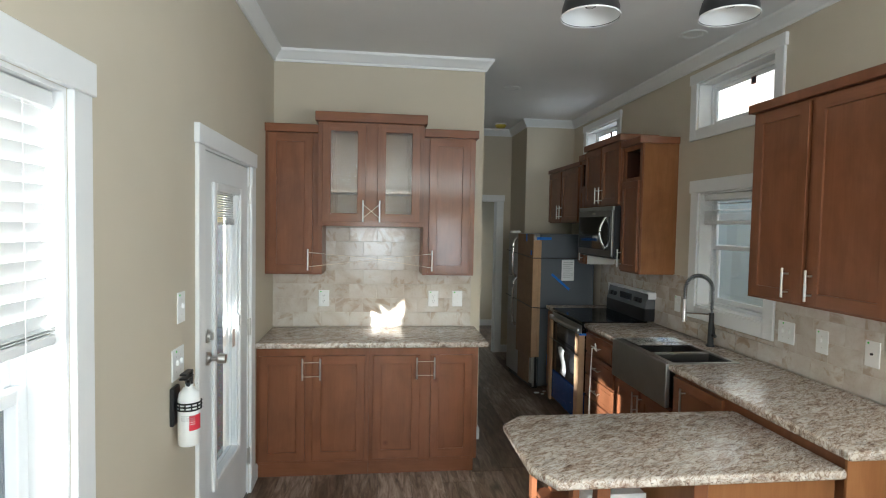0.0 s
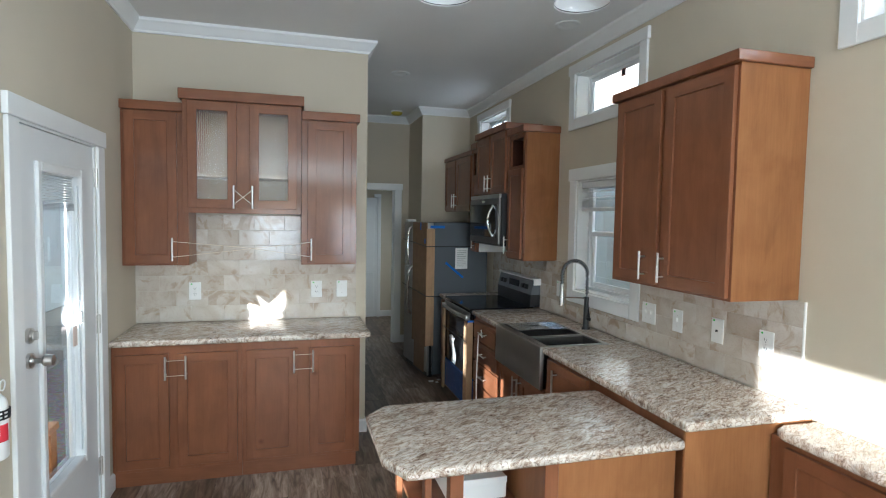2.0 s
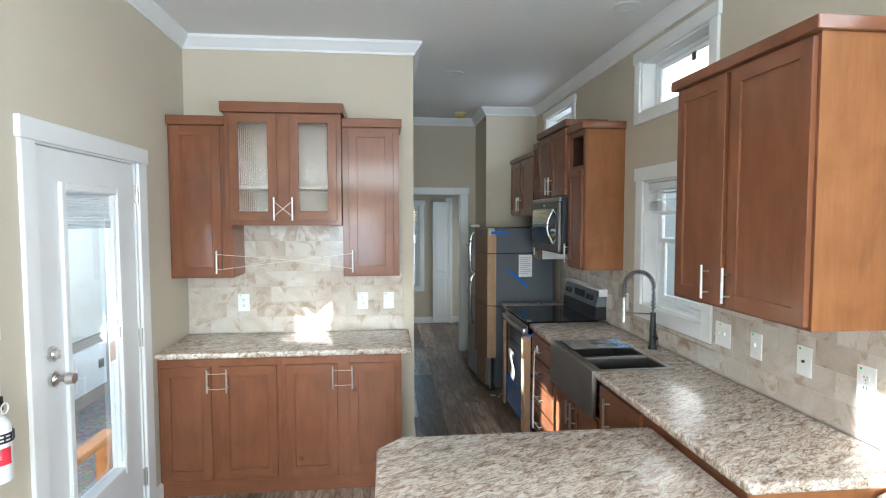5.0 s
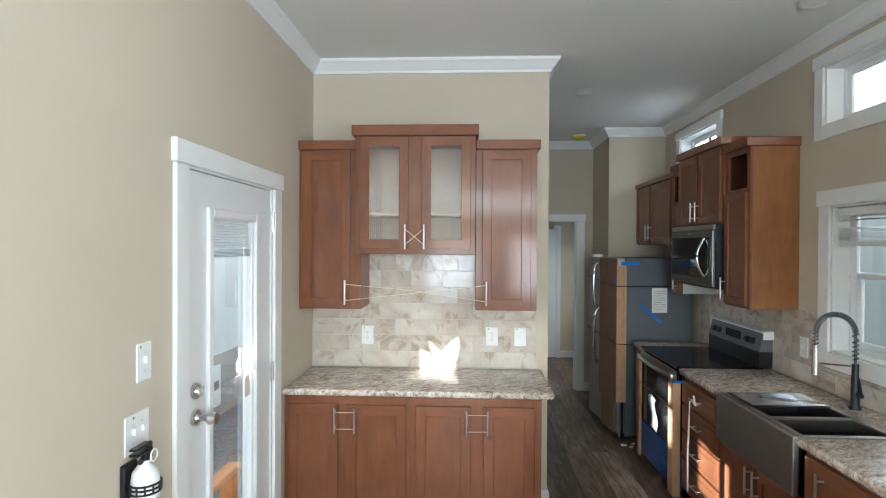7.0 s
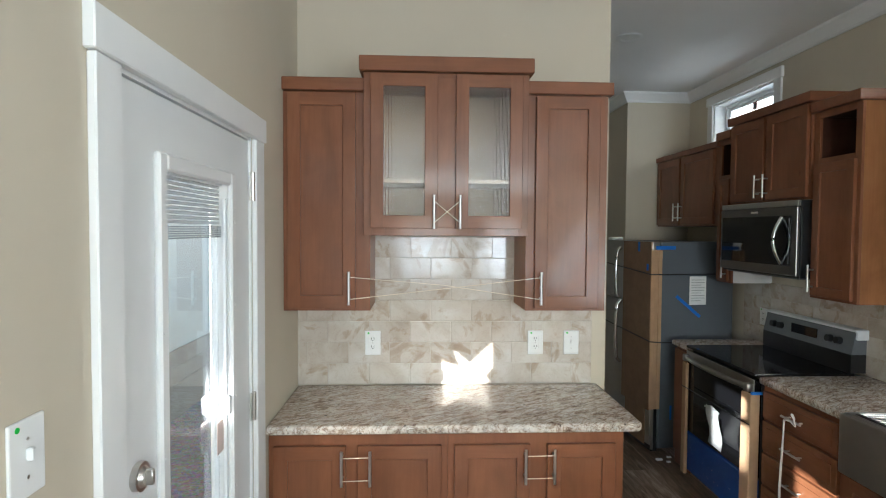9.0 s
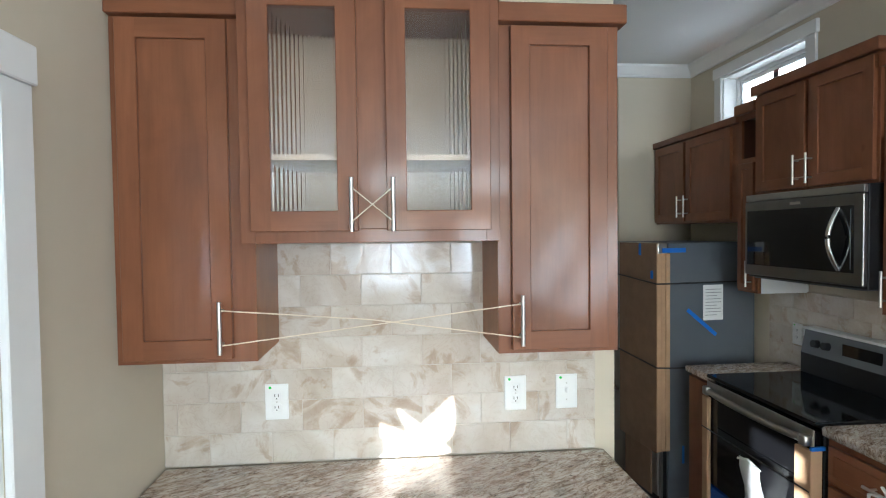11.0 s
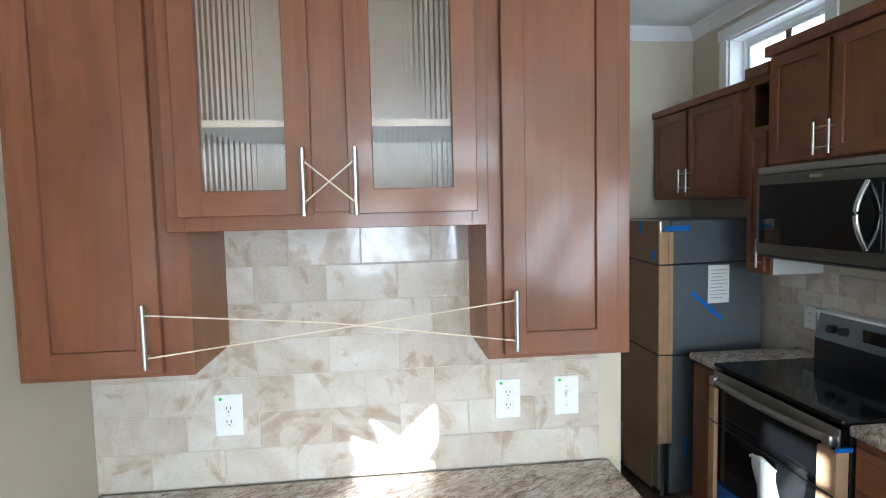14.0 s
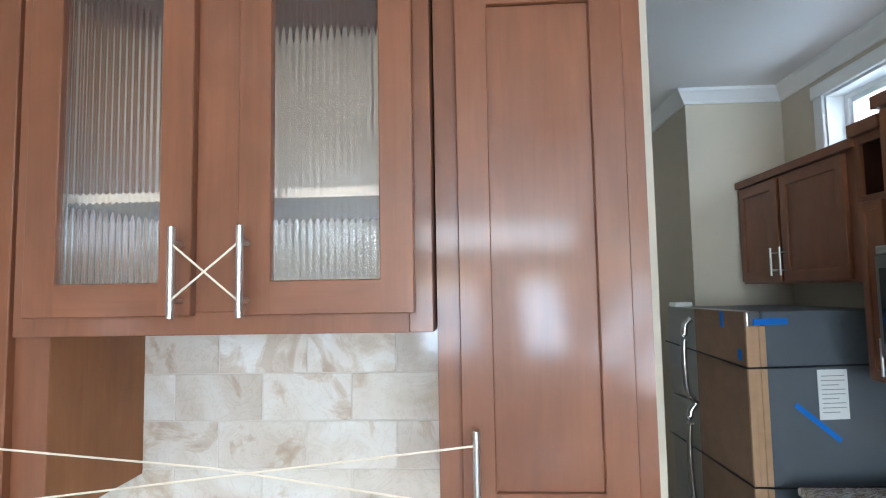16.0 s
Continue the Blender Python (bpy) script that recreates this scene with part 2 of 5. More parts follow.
GREYPAINT = plain("grey_painted_steel", (0.105, 0.118, 0.135), 0.5, 0, 0.04, 3.0, 0.1)
GREYPANEL = plain("slate_grey_panel", (0.15, 0.16, 0.175), 0.4, 0.1, 0.04)
DARKCHROME = plain("black_spring_steel", (0.11, 0.11, 0.112), 0.25, 1.0, 0.05, 20)
CARD = plain("brown_cardboard", (0.25, 0.155, 0.092), 0.85, 0, 0.1, 12.0, 0.1)
CARDTAN = plain("tan_cardboard", (0.46, 0.29, 0.165), 0.85, 0, 0.08, 14.0, 0.1)
FOAM = plain("white_foam", (0.82, 0.83, 0.84), 0.8, 0, 0.04, 20, 0.2)
PAPER = plain("white_paper", (0.80, 0.80, 0.79), 0.8, 0, 0.03)
GREYINK = plain("grey_print", (0.35, 0.35, 0.35), 0.8)
BLUETAPE = plain("blue_tape", (0.01, 0.16, 0.62), 0.6, 0, 0.08)
BLUEFILM = plain("blue_film", (0.02, 0.075, 0.30), 0.25, 0, 0.1, 10)
RED = plain("red_label", (0.62, 0.03, 0.05), 0.5)
GREEN = plain("green_sticker", (0.02, 0.55, 0.06), 0.5)
PINK = plain("faded_pink_paper", (0.72, 0.58, 0.52), 0.7)
STICKER = plain("dark_red_sticker", (0.22, 0.09, 0.08), 0.6)
YELLOW = plain("yellow_plastic", (0.62, 0.50, 0.06), 0.5)
ELASTIC = plain("pale_elastic", (0.74, 0.64, 0.50), 0.6)
MAPLE = plain("pale_cabinet_lining", (0.42, 0.315, 0.215), 0.5, 0, 0.06, 5)
# cabinet wood darkened: the shade of the cubbies is in the colour
SHADED_WOOD = stained_wood("shaded_cubby_wood", "z", (0.055, 0.022, 0.014))
PINE = stained_wood("orange_timber", "y", (0.50, 0.23, 0.09))
GROUT = plain("pale_grout", (0.54, 0.485, 0.415), 0.9, 0, 0.05, 30)
BOUNCE_CREAM = plain("bounce_cream", (0.86, 0.84, 0.79), 0.7, 0, 0.03, 2.0)
SKIRT = plain("brown_skirting_board", (0.36, 0.315, 0.28), 0.7, 0, 0.08, 3.0)
HOUSEWALL = plain("pale_house_wall", (0.64, 0.635, 0.61), 0.7, 0, 0.03, 2.0)
MASKGREY = plain("sun_mask_grey", (0.27, 0.30, 0.34), 0.9, 0, 0.08, 8.0)
GREYSIDING = plain("grey_green_siding", (0.50, 0.535, 0.53), 0.7, 0, 0.03, 2.0)
SHINGLE = plain("roof_shingle", (0.09, 0.085, 0.08), 0.9, 0, 0.15, 20)
SUBFLOOR = plain("dark_subfloor", (0.03, 0.026, 0.022), 0.9)
GRANITE, TILE, PLANK, GRAVEL = granite(), travertine(), plank_mat(), gravel_mat()
GLASS = see_through("clear_glass")
REED = see_through("reeded_glass", 0.1, (0.98, 0.96, 0.93), 1.5)
SLAT, SLAT_THIN = thin_white("blind_slat", 0.07), thin_white("thin_blind_slat", 0.85)

# ---- building blocks ----
INV = {}


def thing(name, at=(0, 0, 0), label="", category="", group="", kind="", m=None):
    """An empty at the base of a thing. With m its parts are built in its own coordinates, else in the world's."""
    ob = new(name)
    ob.empty_display_size = 0.1
    if m is None:
        ob.location = at
        INV[ob.name] = Matrix.Translation(-Vector(at))
    else:
        ob.matrix_basis = m
        INV[ob.name] = Matrix.Identity(4)
    return tagged(ob, label, category, group, kind)


def finish(name, bm, mats, smooth=None):
    bmesh.ops.recalc_face_normals(bm, faces=bm.faces)
    me = bpy.data.meshes.new(name)
    if smooth is not None:
        for f in bm.faces:
            f.smooth = True
        for e in bm.edges:
            e.smooth = not (len(e.link_faces) == 2 and e.calc_face_angle(0) > radians(smooth))
    bm.to_mesh(me)
    bm.free()
    for mat in mats if isinstance(mats, (list, tuple)) else (mats,):
        me.materials.append(mat)
    return me


def part(name, bm, mat, parent, label="", smooth=None):
    ob = new(name, finish(name, bm, mat, smooth))
    ob.parent = parent
    ob.matrix_parent_inverse = INV.get(parent.name, Matrix.Identity(4))
    return tagged(ob, label)


def single(name, bm, mat, label="", category="", group="", kind="", smooth=None):
    return tagged(new(name, finish(name, bm, mat, smooth)), label, category, group, kind)


def box(bm, x0, y0, z0, x1, y1, z1, bevel=0.0, seg=1, mat=0):
    vs = [bm.verts.new(p) for p in ((x0, y0, z0), (x1, y0, z0), (x1, y1, z0), (x0, y1, z0), (x0, y0, z1), (x1, y0, z1), (x1, y1, z1), (x0, y1, z1))]
    fs = [bm.faces.new([vs[i] for i in q]) for q in ((3, 2, 1, 0), (4, 5, 6, 7), (0, 1, 5, 4), (1, 2, 6, 5), (2, 3, 7, 6), (3, 0, 4, 7))]
    for f in fs:
        f.material_index = mat
    if bevel:
        es = list({e for f in fs for e in f.edges})
        r = bmesh.ops.bevel(bm, geom=es, offset=bevel, segments=seg, affect="EDGES", profile=0.5)
        for f in r["faces"]:
            f.material_index = mat
    return bm


def boxed(*a, **k):
    return box(bmesh.new(), *a, **k)


def rod(bm, a, b, r, seg=10, r2=None, caps=True):
    a, b = Vector(a), Vector(b)
    m = Matrix.Translation((a + b) / 2) @ (b - a).to_track_quat("Z", "Y").to_matrix().to_4x4()
    bmesh.ops.create_cone(bm, cap_ends=caps, segments=seg, radius1=r, radius2=r if r2 is None else r2, depth=(b - a).length, matrix=m)
    return bm


def tube(bm, pts, r, seg=6):
    """A round cord along points."""
    pts = [Vector(p) for p in pts]
    rings = []
    for i, p in enumerate(pts):
        d = (pts[min(i + 1, len(pts) - 1)] - pts[max(i - 1, 0)]).normalized()
        side = d.cross(Vector((0, 0, 1)))
        if side.length < 0.1:
            side = d.cross(Vector((1, 0, 0)))
        side.normalize()
        up = side.cross(d)
        rings.append([bm.verts.new(p + (side * math.cos(k) + up * math.sin(k)) * r) for k in (2 * math.pi * j / seg for j in range(seg))])
    for a, b in zip(rings, rings[1:]):
        for j in range(seg):
            bm.faces.new((a[j], a[(j + 1) % seg], b[(j + 1) % seg], b[j]))
    bm.faces.new(rings[0][::-1])
    bm.faces.new(rings[-1])
    return bm


def lathe(bm, prof, seg=24, at=(0, 0, 0)):
    """A turned shape from (radius, height) points, round an upright axis."""
    at = Vector(at)
    rings = [[bm.verts.new(at + Vector((max(r, 1e-4) * math.cos(k), max(r, 1e-4) * math.sin(k), z))) for k in (2 * math.pi * j / seg for j in range(seg))] for r, z in prof]
    for a, b in zip(rings, rings[1:]):
        for j in range(seg):
            bm.faces.new((a[j], a[(j + 1) % seg], b[(j + 1) % seg], b[j]))
    return bm


def prism(bm, pts, z0, z1, bevel=0.0, seg=1):
    lo, hi = [bm.verts.new((x, y, z0)) for x, y in pts], [bm.verts.new((x, y, z1)) for x, y in pts]
    n = len(pts)
    fs = [bm.faces.new(lo[::-1]), bm.faces.new(hi)] + [bm.faces.new((lo[i], lo[(i + 1) % n], hi[(i + 1) % n], hi[i])) for i in range(n)]
    bmesh.ops.recalc_face_normals(bm, faces=fs)
    if bevel:
        es = [e for e in bm.edges if abs(e.verts[0].co.z - e.verts[1].co.z) < 1e-6]
        bmesh.ops.bevel(bm, geom=es, offset=bevel, segments=seg, affect="EDGES", profile=0.5)
    return bm


def sweep(bm, path, prof, closed=False):
    """A moulding along a plan path with mitred corners; prof: (distance to the right of the path, height)."""
    n = len(path)
    P = [Vector((x, y)) for x, y in path]
    rings = []
    for i in range(n):
        def right(a, b):
            d = (P[b] - P[a]).normalized()
            return Vector((d.y, -d.x))
        first, last = not closed and i == 0, not closed and i == n - 1
        n1 = right(i - 1, i) if not first else right(i, i + 1)
        n2 = right(i, (i + 1) % n) if not last else n1
        mit = (n1 + n2).normalized()
        mit /= max(0.2, mit.dot(n1))
        rings.append([bm.verts.new((P[i].x + mit.x * d, P[i].y + mit.y * d, z)) for d, z in prof])
    for i in range(n if closed else n - 1):
        a, b = rings[i], rings[(i + 1) % n]
        for j in range(len(prof)):
            k = (j + 1) % len(prof)
            bm.faces.new((a[j], a[k], b[k], b[j]))
    if not closed:
        bm.faces.new(rings[0])
        bm.faces.new(rings[-1][::-1])
    return bm


def slab_with_holes(axis, c0, c1, u0, u1, z0, z1, holes=()):
    """A wall slab between c0 and c1 on its thin axis, along u, with rectangular openings (u0, u1, z0, z1) through it."""
    bm = bmesh.new()
    us = sorted({u0, u1, *(min(max(h[k], u0), u1) for h in holes for k in (0, 1))})
    zs = sorted({z0, z1, *(min(max(h[k], z0), z1) for h in holes for k in (2, 3))})
    cache = {}

    def v(c, u, z):
        key = (c, u, z)
        if key not in cache:
            cache[key] = bm.verts.new((c, u, z) if axis == "x" else (u, c, z))
        return cache[key]

    def solid(i, j):
        if not (0 <= i < len(us) - 1 and 0 <= j < len(zs) - 1):
            return False
        um, zm = (us[i] + us[i + 1]) / 2, (zs[j] + zs[j + 1]) / 2
        return not any(h[0] < um < h[1] and h[2] < zm < h[3] for h in holes)

    for i in range(len(us) - 1):
        for j in range(len(zs) - 1):
            if not solid(i, j):
                continue
            a, b, lo, hi = us[i], us[i + 1], zs[j], zs[j + 1]
            for c in (c0, c1):
                bm.faces.new((v(c, a, lo), v(c, b, lo), v(c, b, hi), v(c, a, hi)))
            for di, dj, p, q in ((-1, 0, (a, lo), (a, hi)), (1, 0, (b, lo), (b, hi)), (0, -1, (a, lo), (b, lo)), (0, 1, (a, hi), (b, hi))):
                if not solid(i + di, j + dj):
                    bm.faces.new((v(c0, *p), v(c1, *p), v(c1, *q), v(c0, *q)))
    return bm

# ---- structure ----
LW, RW, HW, CEILING = -0.78, 2.335, 4.185, 2.968
BACK, FAR, ROOMEND = -3.80, 7.11, 9.05
DOOR = (2.52, 3.425, 0.0, 2.03)
# WIN1B and WIN3 are unseen, sized so the sun lands on drawers and sideboard
WIN1, WIN1B, WIN3 = (0.76, 1.475, 0.45, 2.02), (-0.06, 0.62, 0.80, 2.02), (-3.55, -2.20, 0.62, 1.95)
WINA = (3.01, 3.735, 1.135, 1.965)
TRANSOMS = ((3.00, 3.80, 2.43, 2.77), (5.16, 5.96, 2.43, 2.77), (0.84, 1.64, 2.43, 2.77))
BEDWIN = (0.52, 1.15, 0.60, 1.93)

single("ceiling", boxed(-1.0, -4.0, CEILING, 2.6, 9.3, CEILING + 0.15), CEIL, "flat matte white painted ceiling", "ceiling", kind="structure")
single("wall_left", slab_with_holes("x", LW - 0.14, LW, BACK - 0.14, HW + 0.12, 0, CEILING, (DOOR, WIN1, WIN1B, WIN3)), WALL, "beige painted side wall with entry door and windows", "wall", kind="structure")
# the last three openings are unseen, cut for the fill lamps
single("wall_right", slab_with_holes("x", RW, RW + 0.14, BACK - 0.14, ROOMEND + 0.14, 0, CEILING, (WINA, *TRANSOMS, (-2.75, -1.25, 0.7, 2.0), (-0.85, 0.35, 0.7, 2.0), (7.65, 8.65, 0.7, 2.0))), WALL, "beige painted kitchen wall with high windows", "wall", kind="structure")
single("wall_hutch", boxed(LW, HW, 0, 0.805, HW + 0.12, CEILING), WALL, "beige painted partition behind the built-in hutch", "wall", kind="structure")
single("wall_passage", boxed(0.685, HW + 0.12, 0, 0.805, FAR, CEILING), WALL, "beige painted passage wall", "wall", kind="structure")
single("wall_far", slab_with_holes("y", FAR, FAR + 0.11, -0.6, RW, 0, CEILING, ((0.78, 1.565, 0, 2.03),)), WALL, "beige painted wall with a cased doorway", "wall", kind="structure")
single("wall_closet", slab_with_holes("y", 6.37, 6.48, 1.746, RW, 0, CEILING), WALL, "beige painted wall behind the refrigerator", "wall", kind="structure")
single("wall_closet_side", boxed(1.746, 6.48, 0, 1.85, FAR, CEILING), WALL, "beige painted closet side wall", "wall", kind="structure")
# end wall unseen; its openings only hold the daylight lamps
single("wall_back", slab_with_holes("y", BACK - 0.14, BACK, LW, RW, 0, CEILING, ((-0.52, 0.48, 0.62, 2.02), (1.08, 2.08, 0.62, 2.02), (-0.42, 1.98, 2.37, 2.79))), WALL, "unseen beige painted end wall with bare openings for the lamps", "wall", kind="structure")
single("wall_bedroom_end", slab_with_holes("y", ROOMEND, ROOMEND + 0.12, -0.6, RW, 0, CEILING, (BEDWIN,)), WALL, "beige painted bedroom end wall with a window", "wall", kind="structure")
single("wall_bedroom_side", boxed(-0.72, FAR, 0, -0.6, ROOMEND + 0.12, CEILING), WALL, "beige painted bedroom side wall", "wall", kind="structure")
single("wall_bath_end", boxed(LW - 0.14, HW + 0.12, 0, LW - 0.02, FAR, CEILING), WALL, "plain closing wall behind the hutch", "wall", kind="structure")

CROWN = [(0.0, 2.880), (0.012, 2.880), (0.015, 2.895), (0.024, 2.904), (0.052, 2.941), (0.061, 2.950), (0.064, 2.9675), (0.0, 2.9675)]
ring = [(LW, BACK), (LW, HW), (0.805, HW), (0.805, FAR), (1.746, FAR), (1.746, 6.37), (RW, 6.37), (RW, BACK)]
single("trim_crown", sweep(bmesh.new(), ring, CROWN, True), WHITE, "white painted crown moulding under the ceiling", "crown moulding", kind="structure")
BASE = [(0.0, 0.0), (0.014, 0.0), (0.014, 0.085), (0.008, 0.10), (0.0, 0.10)]
for k, path in enumerate((((LW, BACK), (LW, 2.43)), ((LW, 3.535), (LW, 3.63)), ((0.70, HW), (0.805, HW), (0.805, FAR)), ((1.651, FAR), (1.746, FAR), (1.746, 6.37), (1.85, 6.37)), ((-0.6, ROOMEND), (RW, ROOMEND)), ((RW, 0.0), (RW, BACK)))):
    single("baseboard", sweep(bmesh.new(), path, BASE), WHITE, "white painted baseboard", "baseboard", kind="structure")


def pane(name, parent, axis, c, u0, u1, z0, z1, mat=GLASS):
    bm = boxed(c - 0.002, u0, z0, c + 0.002, u1, z1) if axis == "x" else boxed(u0, c - 0.002, z0, u1, c + 0.002, z1)
    ob = part(name, bm, mat, parent)
    ob.visible_shadow = False
    return ob


def frame_of(axis, c0, c1, u0, u1, z0, z1, w, bevel=0.003):
    """Four mitre-less members round an opening, butted end to end."""
    bm = bmesh.new()
    for a, b, lo, hi in ((u0, u0 + w, z0, z1), (u1 - w, u1, z0, z1), (u0 + w, u1 - w, z0, z0 + w), (u0 + w, u1 - w, z1 - w, z1)):
        p = (c0, a, lo, c1, b, hi) if axis == "x" else (a, c0, lo, b, c1, hi)
        box(bm, *p, bevel)
    return bm


def window(name, axis, face, inward, hole, label, casing=0.09, sash="hung", ears=0.012, wall=0.14):
    """A cased window: casing on the room side, jamb lining, vinyl frame, sashes and panes. inward: +1 or -1 on the thin axis."""
    u0, u1, z0, z1 = hole
    out = face - inward * wall
    at = (face, (u0 + u1) / 2, z0) if axis == "x" else ((u0 + u1) / 2, face, z0)
    w = thing(name, at, label, "window", kind="structure")

    def bar(bm, c0, c1, a, b, lo, hi, bevel=0.003):
        c0, c1 = min(c0, c1), max(c0, c1)
        return box(bm, *((c0, a, lo, c1, b, hi) if axis == "x" else (a, c0, lo, b, c1, hi)), bevel)

    k = casing
    cas = bmesh.new()
    bar(cas, face, face + inward * 0.018, u0 - k, u0 + 0.002, z0 - k, z1)
    bar(cas, face, face + inward * 0.018, u1 - 0.002, u1 + k, z0 - k, z1)
    bar(cas, face, face + inward * 0.018, u0 + 0.002, u1 - 0.002, z0 - k, z0 + 0.002)
    part("casing", cas, WHITE, w)
    part("head_casing", bar(bmesh.new(), face, face + inward * 0.024, u0 - k - ears, u1 + k + ears, z1, z1 + k), WHITE, w)
    lin = bmesh.new()
    d0, d1 = face - inward * 0.001, out + inward * 0.045
    bar(lin, d0, d1, u0, u0 + 0.012, z0, z1, 0)
    bar(lin, d0, d1, u1 - 0.012, u1, z0, z1, 0)
    bar(lin, d0, d1, u0 + 0.012, u1 - 0.012, z0, z0 + 0.012, 0)
    bar(lin, d0, d1, u0 + 0.012, u1 - 0.012, z1 - 0.012, z1, 0)
    part("jamb", lin, WHITE, w)
    c0, c1 = sorted((out, out + inward * 0.045))
    part("window_frame", frame_of(axis, c0, c1, u0, u1, z0, z1, 0.035), VINYL, w)
    a, b, lo, hi = u0 + 0.035, u1 - 0.035, z0 + 0.035, z1 - 0.035
    mid = (c0 + c1) / 2
    if sash == "hung":
        zm = (lo + hi) / 2 + 0.02
        s1 = part("lower_sash", frame_of(axis, mid, c1 + 0.012 if inward > 0 else c1, a, b, lo, zm + 0.02, 0.036), VINYL, w)
        pane("pane", s1, axis, (mid + c1) / 2, a + 0.034, b - 0.034, lo + 0.034, zm - 0.014)
        s2 = part("upper_sash", frame_of(axis, c0, mid - 0.001, a, b, zm - 0.015, hi, 0.03), VINYL, w)
        pane("pane", s2, axis, (mid + c0) / 2, a + 0.028, b - 0.028, zm + 0.013, hi - 0.028)
    elif sash == "fixed":
        s1 = part("sash", frame_of(axis, mid - 0.012, mid + 0.012, a, b, lo, hi, 0.026), VINYL, w)
        pane("pane", s1, axis, mid, a + 0.024, b - 0.024, lo + 0.024, hi - 0.024)
    else:
        um = (a + b) / 2
        s1 = part("sliding_sash", frame_of(axis, mid, c1, a, um + 0.015, lo, hi, 0.028), VINYL, w)
        pane("pane", s1, axis, (mid + c1) / 2, a + 0.026, um - 0.011, lo + 0.026, hi - 0.026)
        s2 = part("fixed_sash", frame_of(axis, c0, mid - 0.001, um - 0.015, b, lo, hi, 0.022), VINYL, w)
        pane("pane", s2, axis, (mid + c0) / 2, um + 0.005, b - 0.02, lo + 0.02, hi - 0.02)
    return w


def blind(axis, c, u0, u1, ztop, zbot, label, pitch=0.046, depth=0.05, tilt=28, stack=4, side=1):
    """Horizontal slats on cords under a head rail, with a bottom rail."""
    at = (c, (u0 + u1) / 2, zbot) if axis == "x" else ((u0 + u1) / 2, c, zbot)
    b = thing("window_blind", at, label, "blind")

    def bx(a0, a1, lo, hi, d, bev=0.003):
        return boxed(*((c - d, a0, lo, c + d, a1, hi) if axis == "x" else (a0, c - d, lo, a1, c + d, hi)), bev)

    part("head_rail", bx(u0, u1, ztop - 0.045, ztop, depth / 2, 0.004), SLAT, b)
    part("bottom_rail", bx(u0, u1, zbot, zbot + 0.028, depth / 2, 0.005), SLAT, b)
    z, zs = ztop - 0.07, []
    while z > zbot + 0.03 + stack * 0.008:
        zs.append((z, tilt))
        z -= pitch
    zs += [(zbot + 0.034 + 0.007 * i, 2) for i in range(stack)]
    ca, sa = math.cos, math.sin
    for z, tl in zs:
        bm = bmesh.new()
        r = radians(tl) * side
        d, t = depth / 2, 0.0013
        ring = [(-d, -t), (d, -t), (d, t), (-d, t)]
        vv = []
        for u in (u0 + 0.004, u1 - 0.004):
            vv.append([bm.verts.new((c + p * ca(r) - q * sa(r), u, z + p * sa(r) + q * ca(r)) if axis == "x" else (u, c + p * ca(r) - q * sa(r), z + p * sa(r) + q * ca(r))) for p, q in ring])
        for j in range(4):
            bm.faces.new((vv[0][j], vv[0][(j + 1) % 4], vv[1][(j + 1) % 4], vv[1][j]))
        bm.faces.new(vv[0][::-1])
        bm.faces.new(vv[1])
        part("slat", bm, SLAT, b)
    for u in (u0 + 0.12, u1 - 0.12):
        p = lambda uu, zz: (c + depth / 2, uu, zz) if axis == "x" else (uu, c + depth / 2, zz)
        part("cord", tube(bmesh.new(), [p(u, ztop - 0.04), p(u, zbot)], 0.0012, 4), PLASTIC, b)
    return b


window("window_1", "x", LW, 1, WIN1, "white single-hung window in white casing")
# unseen window added to feed the sun patch on the drawers
window("window_8", "x", LW, 1, WIN1B, "unseen white picture window, added to let sun onto the drawers", 0.059, "fixed", 0.0)
# unseen, set where the sun on the sideboard wall leads back
window("window_2", "x", LW, 1, WIN3, "white single-hung window in white casing")
window("window_3", "x", RW, -1, WINA, "white single-hung window above the kitchen sink")
for i, h in enumerate(TRANSOMS):
    window("window_%d" % (4 + i), "x", RW, -1, h, "small white transom window high on the wall", 0.075, "fixed")
window("window_7", "y", ROOMEND, -1, BEDWIN, "white bedroom window in white casing", 0.075, wall=0.12)
blind("x", LW - 0.045, WIN1[0] + 0.02, WIN1[1] - 0.02, WIN1[3] - 0.015, 1.375, "white slatted window blind lowered halfway", tilt=72, stack=2)
# blind of the unseen window, lowered to keep sun off the peninsula top
blind("x", LW - 0.045, WIN1B[0] + 0.02, WIN1B[1] - 0.02, WIN1B[3] - 0.015, 1.15, "white slatted window blind lowered halfway", tilt=58, stack=2)
blind("x", RW + 0.05, WINA[0] + 0.02, WINA[1] - 0.02, WINA[3] - 0.015, 1.735, "white slatted window blind pulled most of the way up", tilt=12, stack=7)
blind("y", ROOMEND + 0.04, BEDWIN[0] + 0.02, BEDWIN[1] - 0.02, BEDWIN[3] - 0.015, 1.45, "white slatted bedroom window blind", stack=4)
for k, (y, z) in enumerate(((3.35, 2.70), (5.563, 2.69))):
    st = thing("window_sticker", (RW + 0.10, y, z), "small printed sticker on the transom glass", "sticker", "transom stickers")
    part("backing", boxed(RW + 0.106, y - 0.024, z - 0.04, RW + 0.108, y + 0.024, z + 0.03), STICKER, st)
    part("print", boxed(RW + 0.1045, y - 0.015, z - 0.028, RW + 0.1055, y + 0.015, z + 0.004), BLACK, st)

# entry door with a long glazed light and a blind between its panes
d = thing("door_1", (LW, 2.97, 0), "white painted steel entry door with a full-length glass light, closed", "door", kind="structure")
bm = bmesh.new()
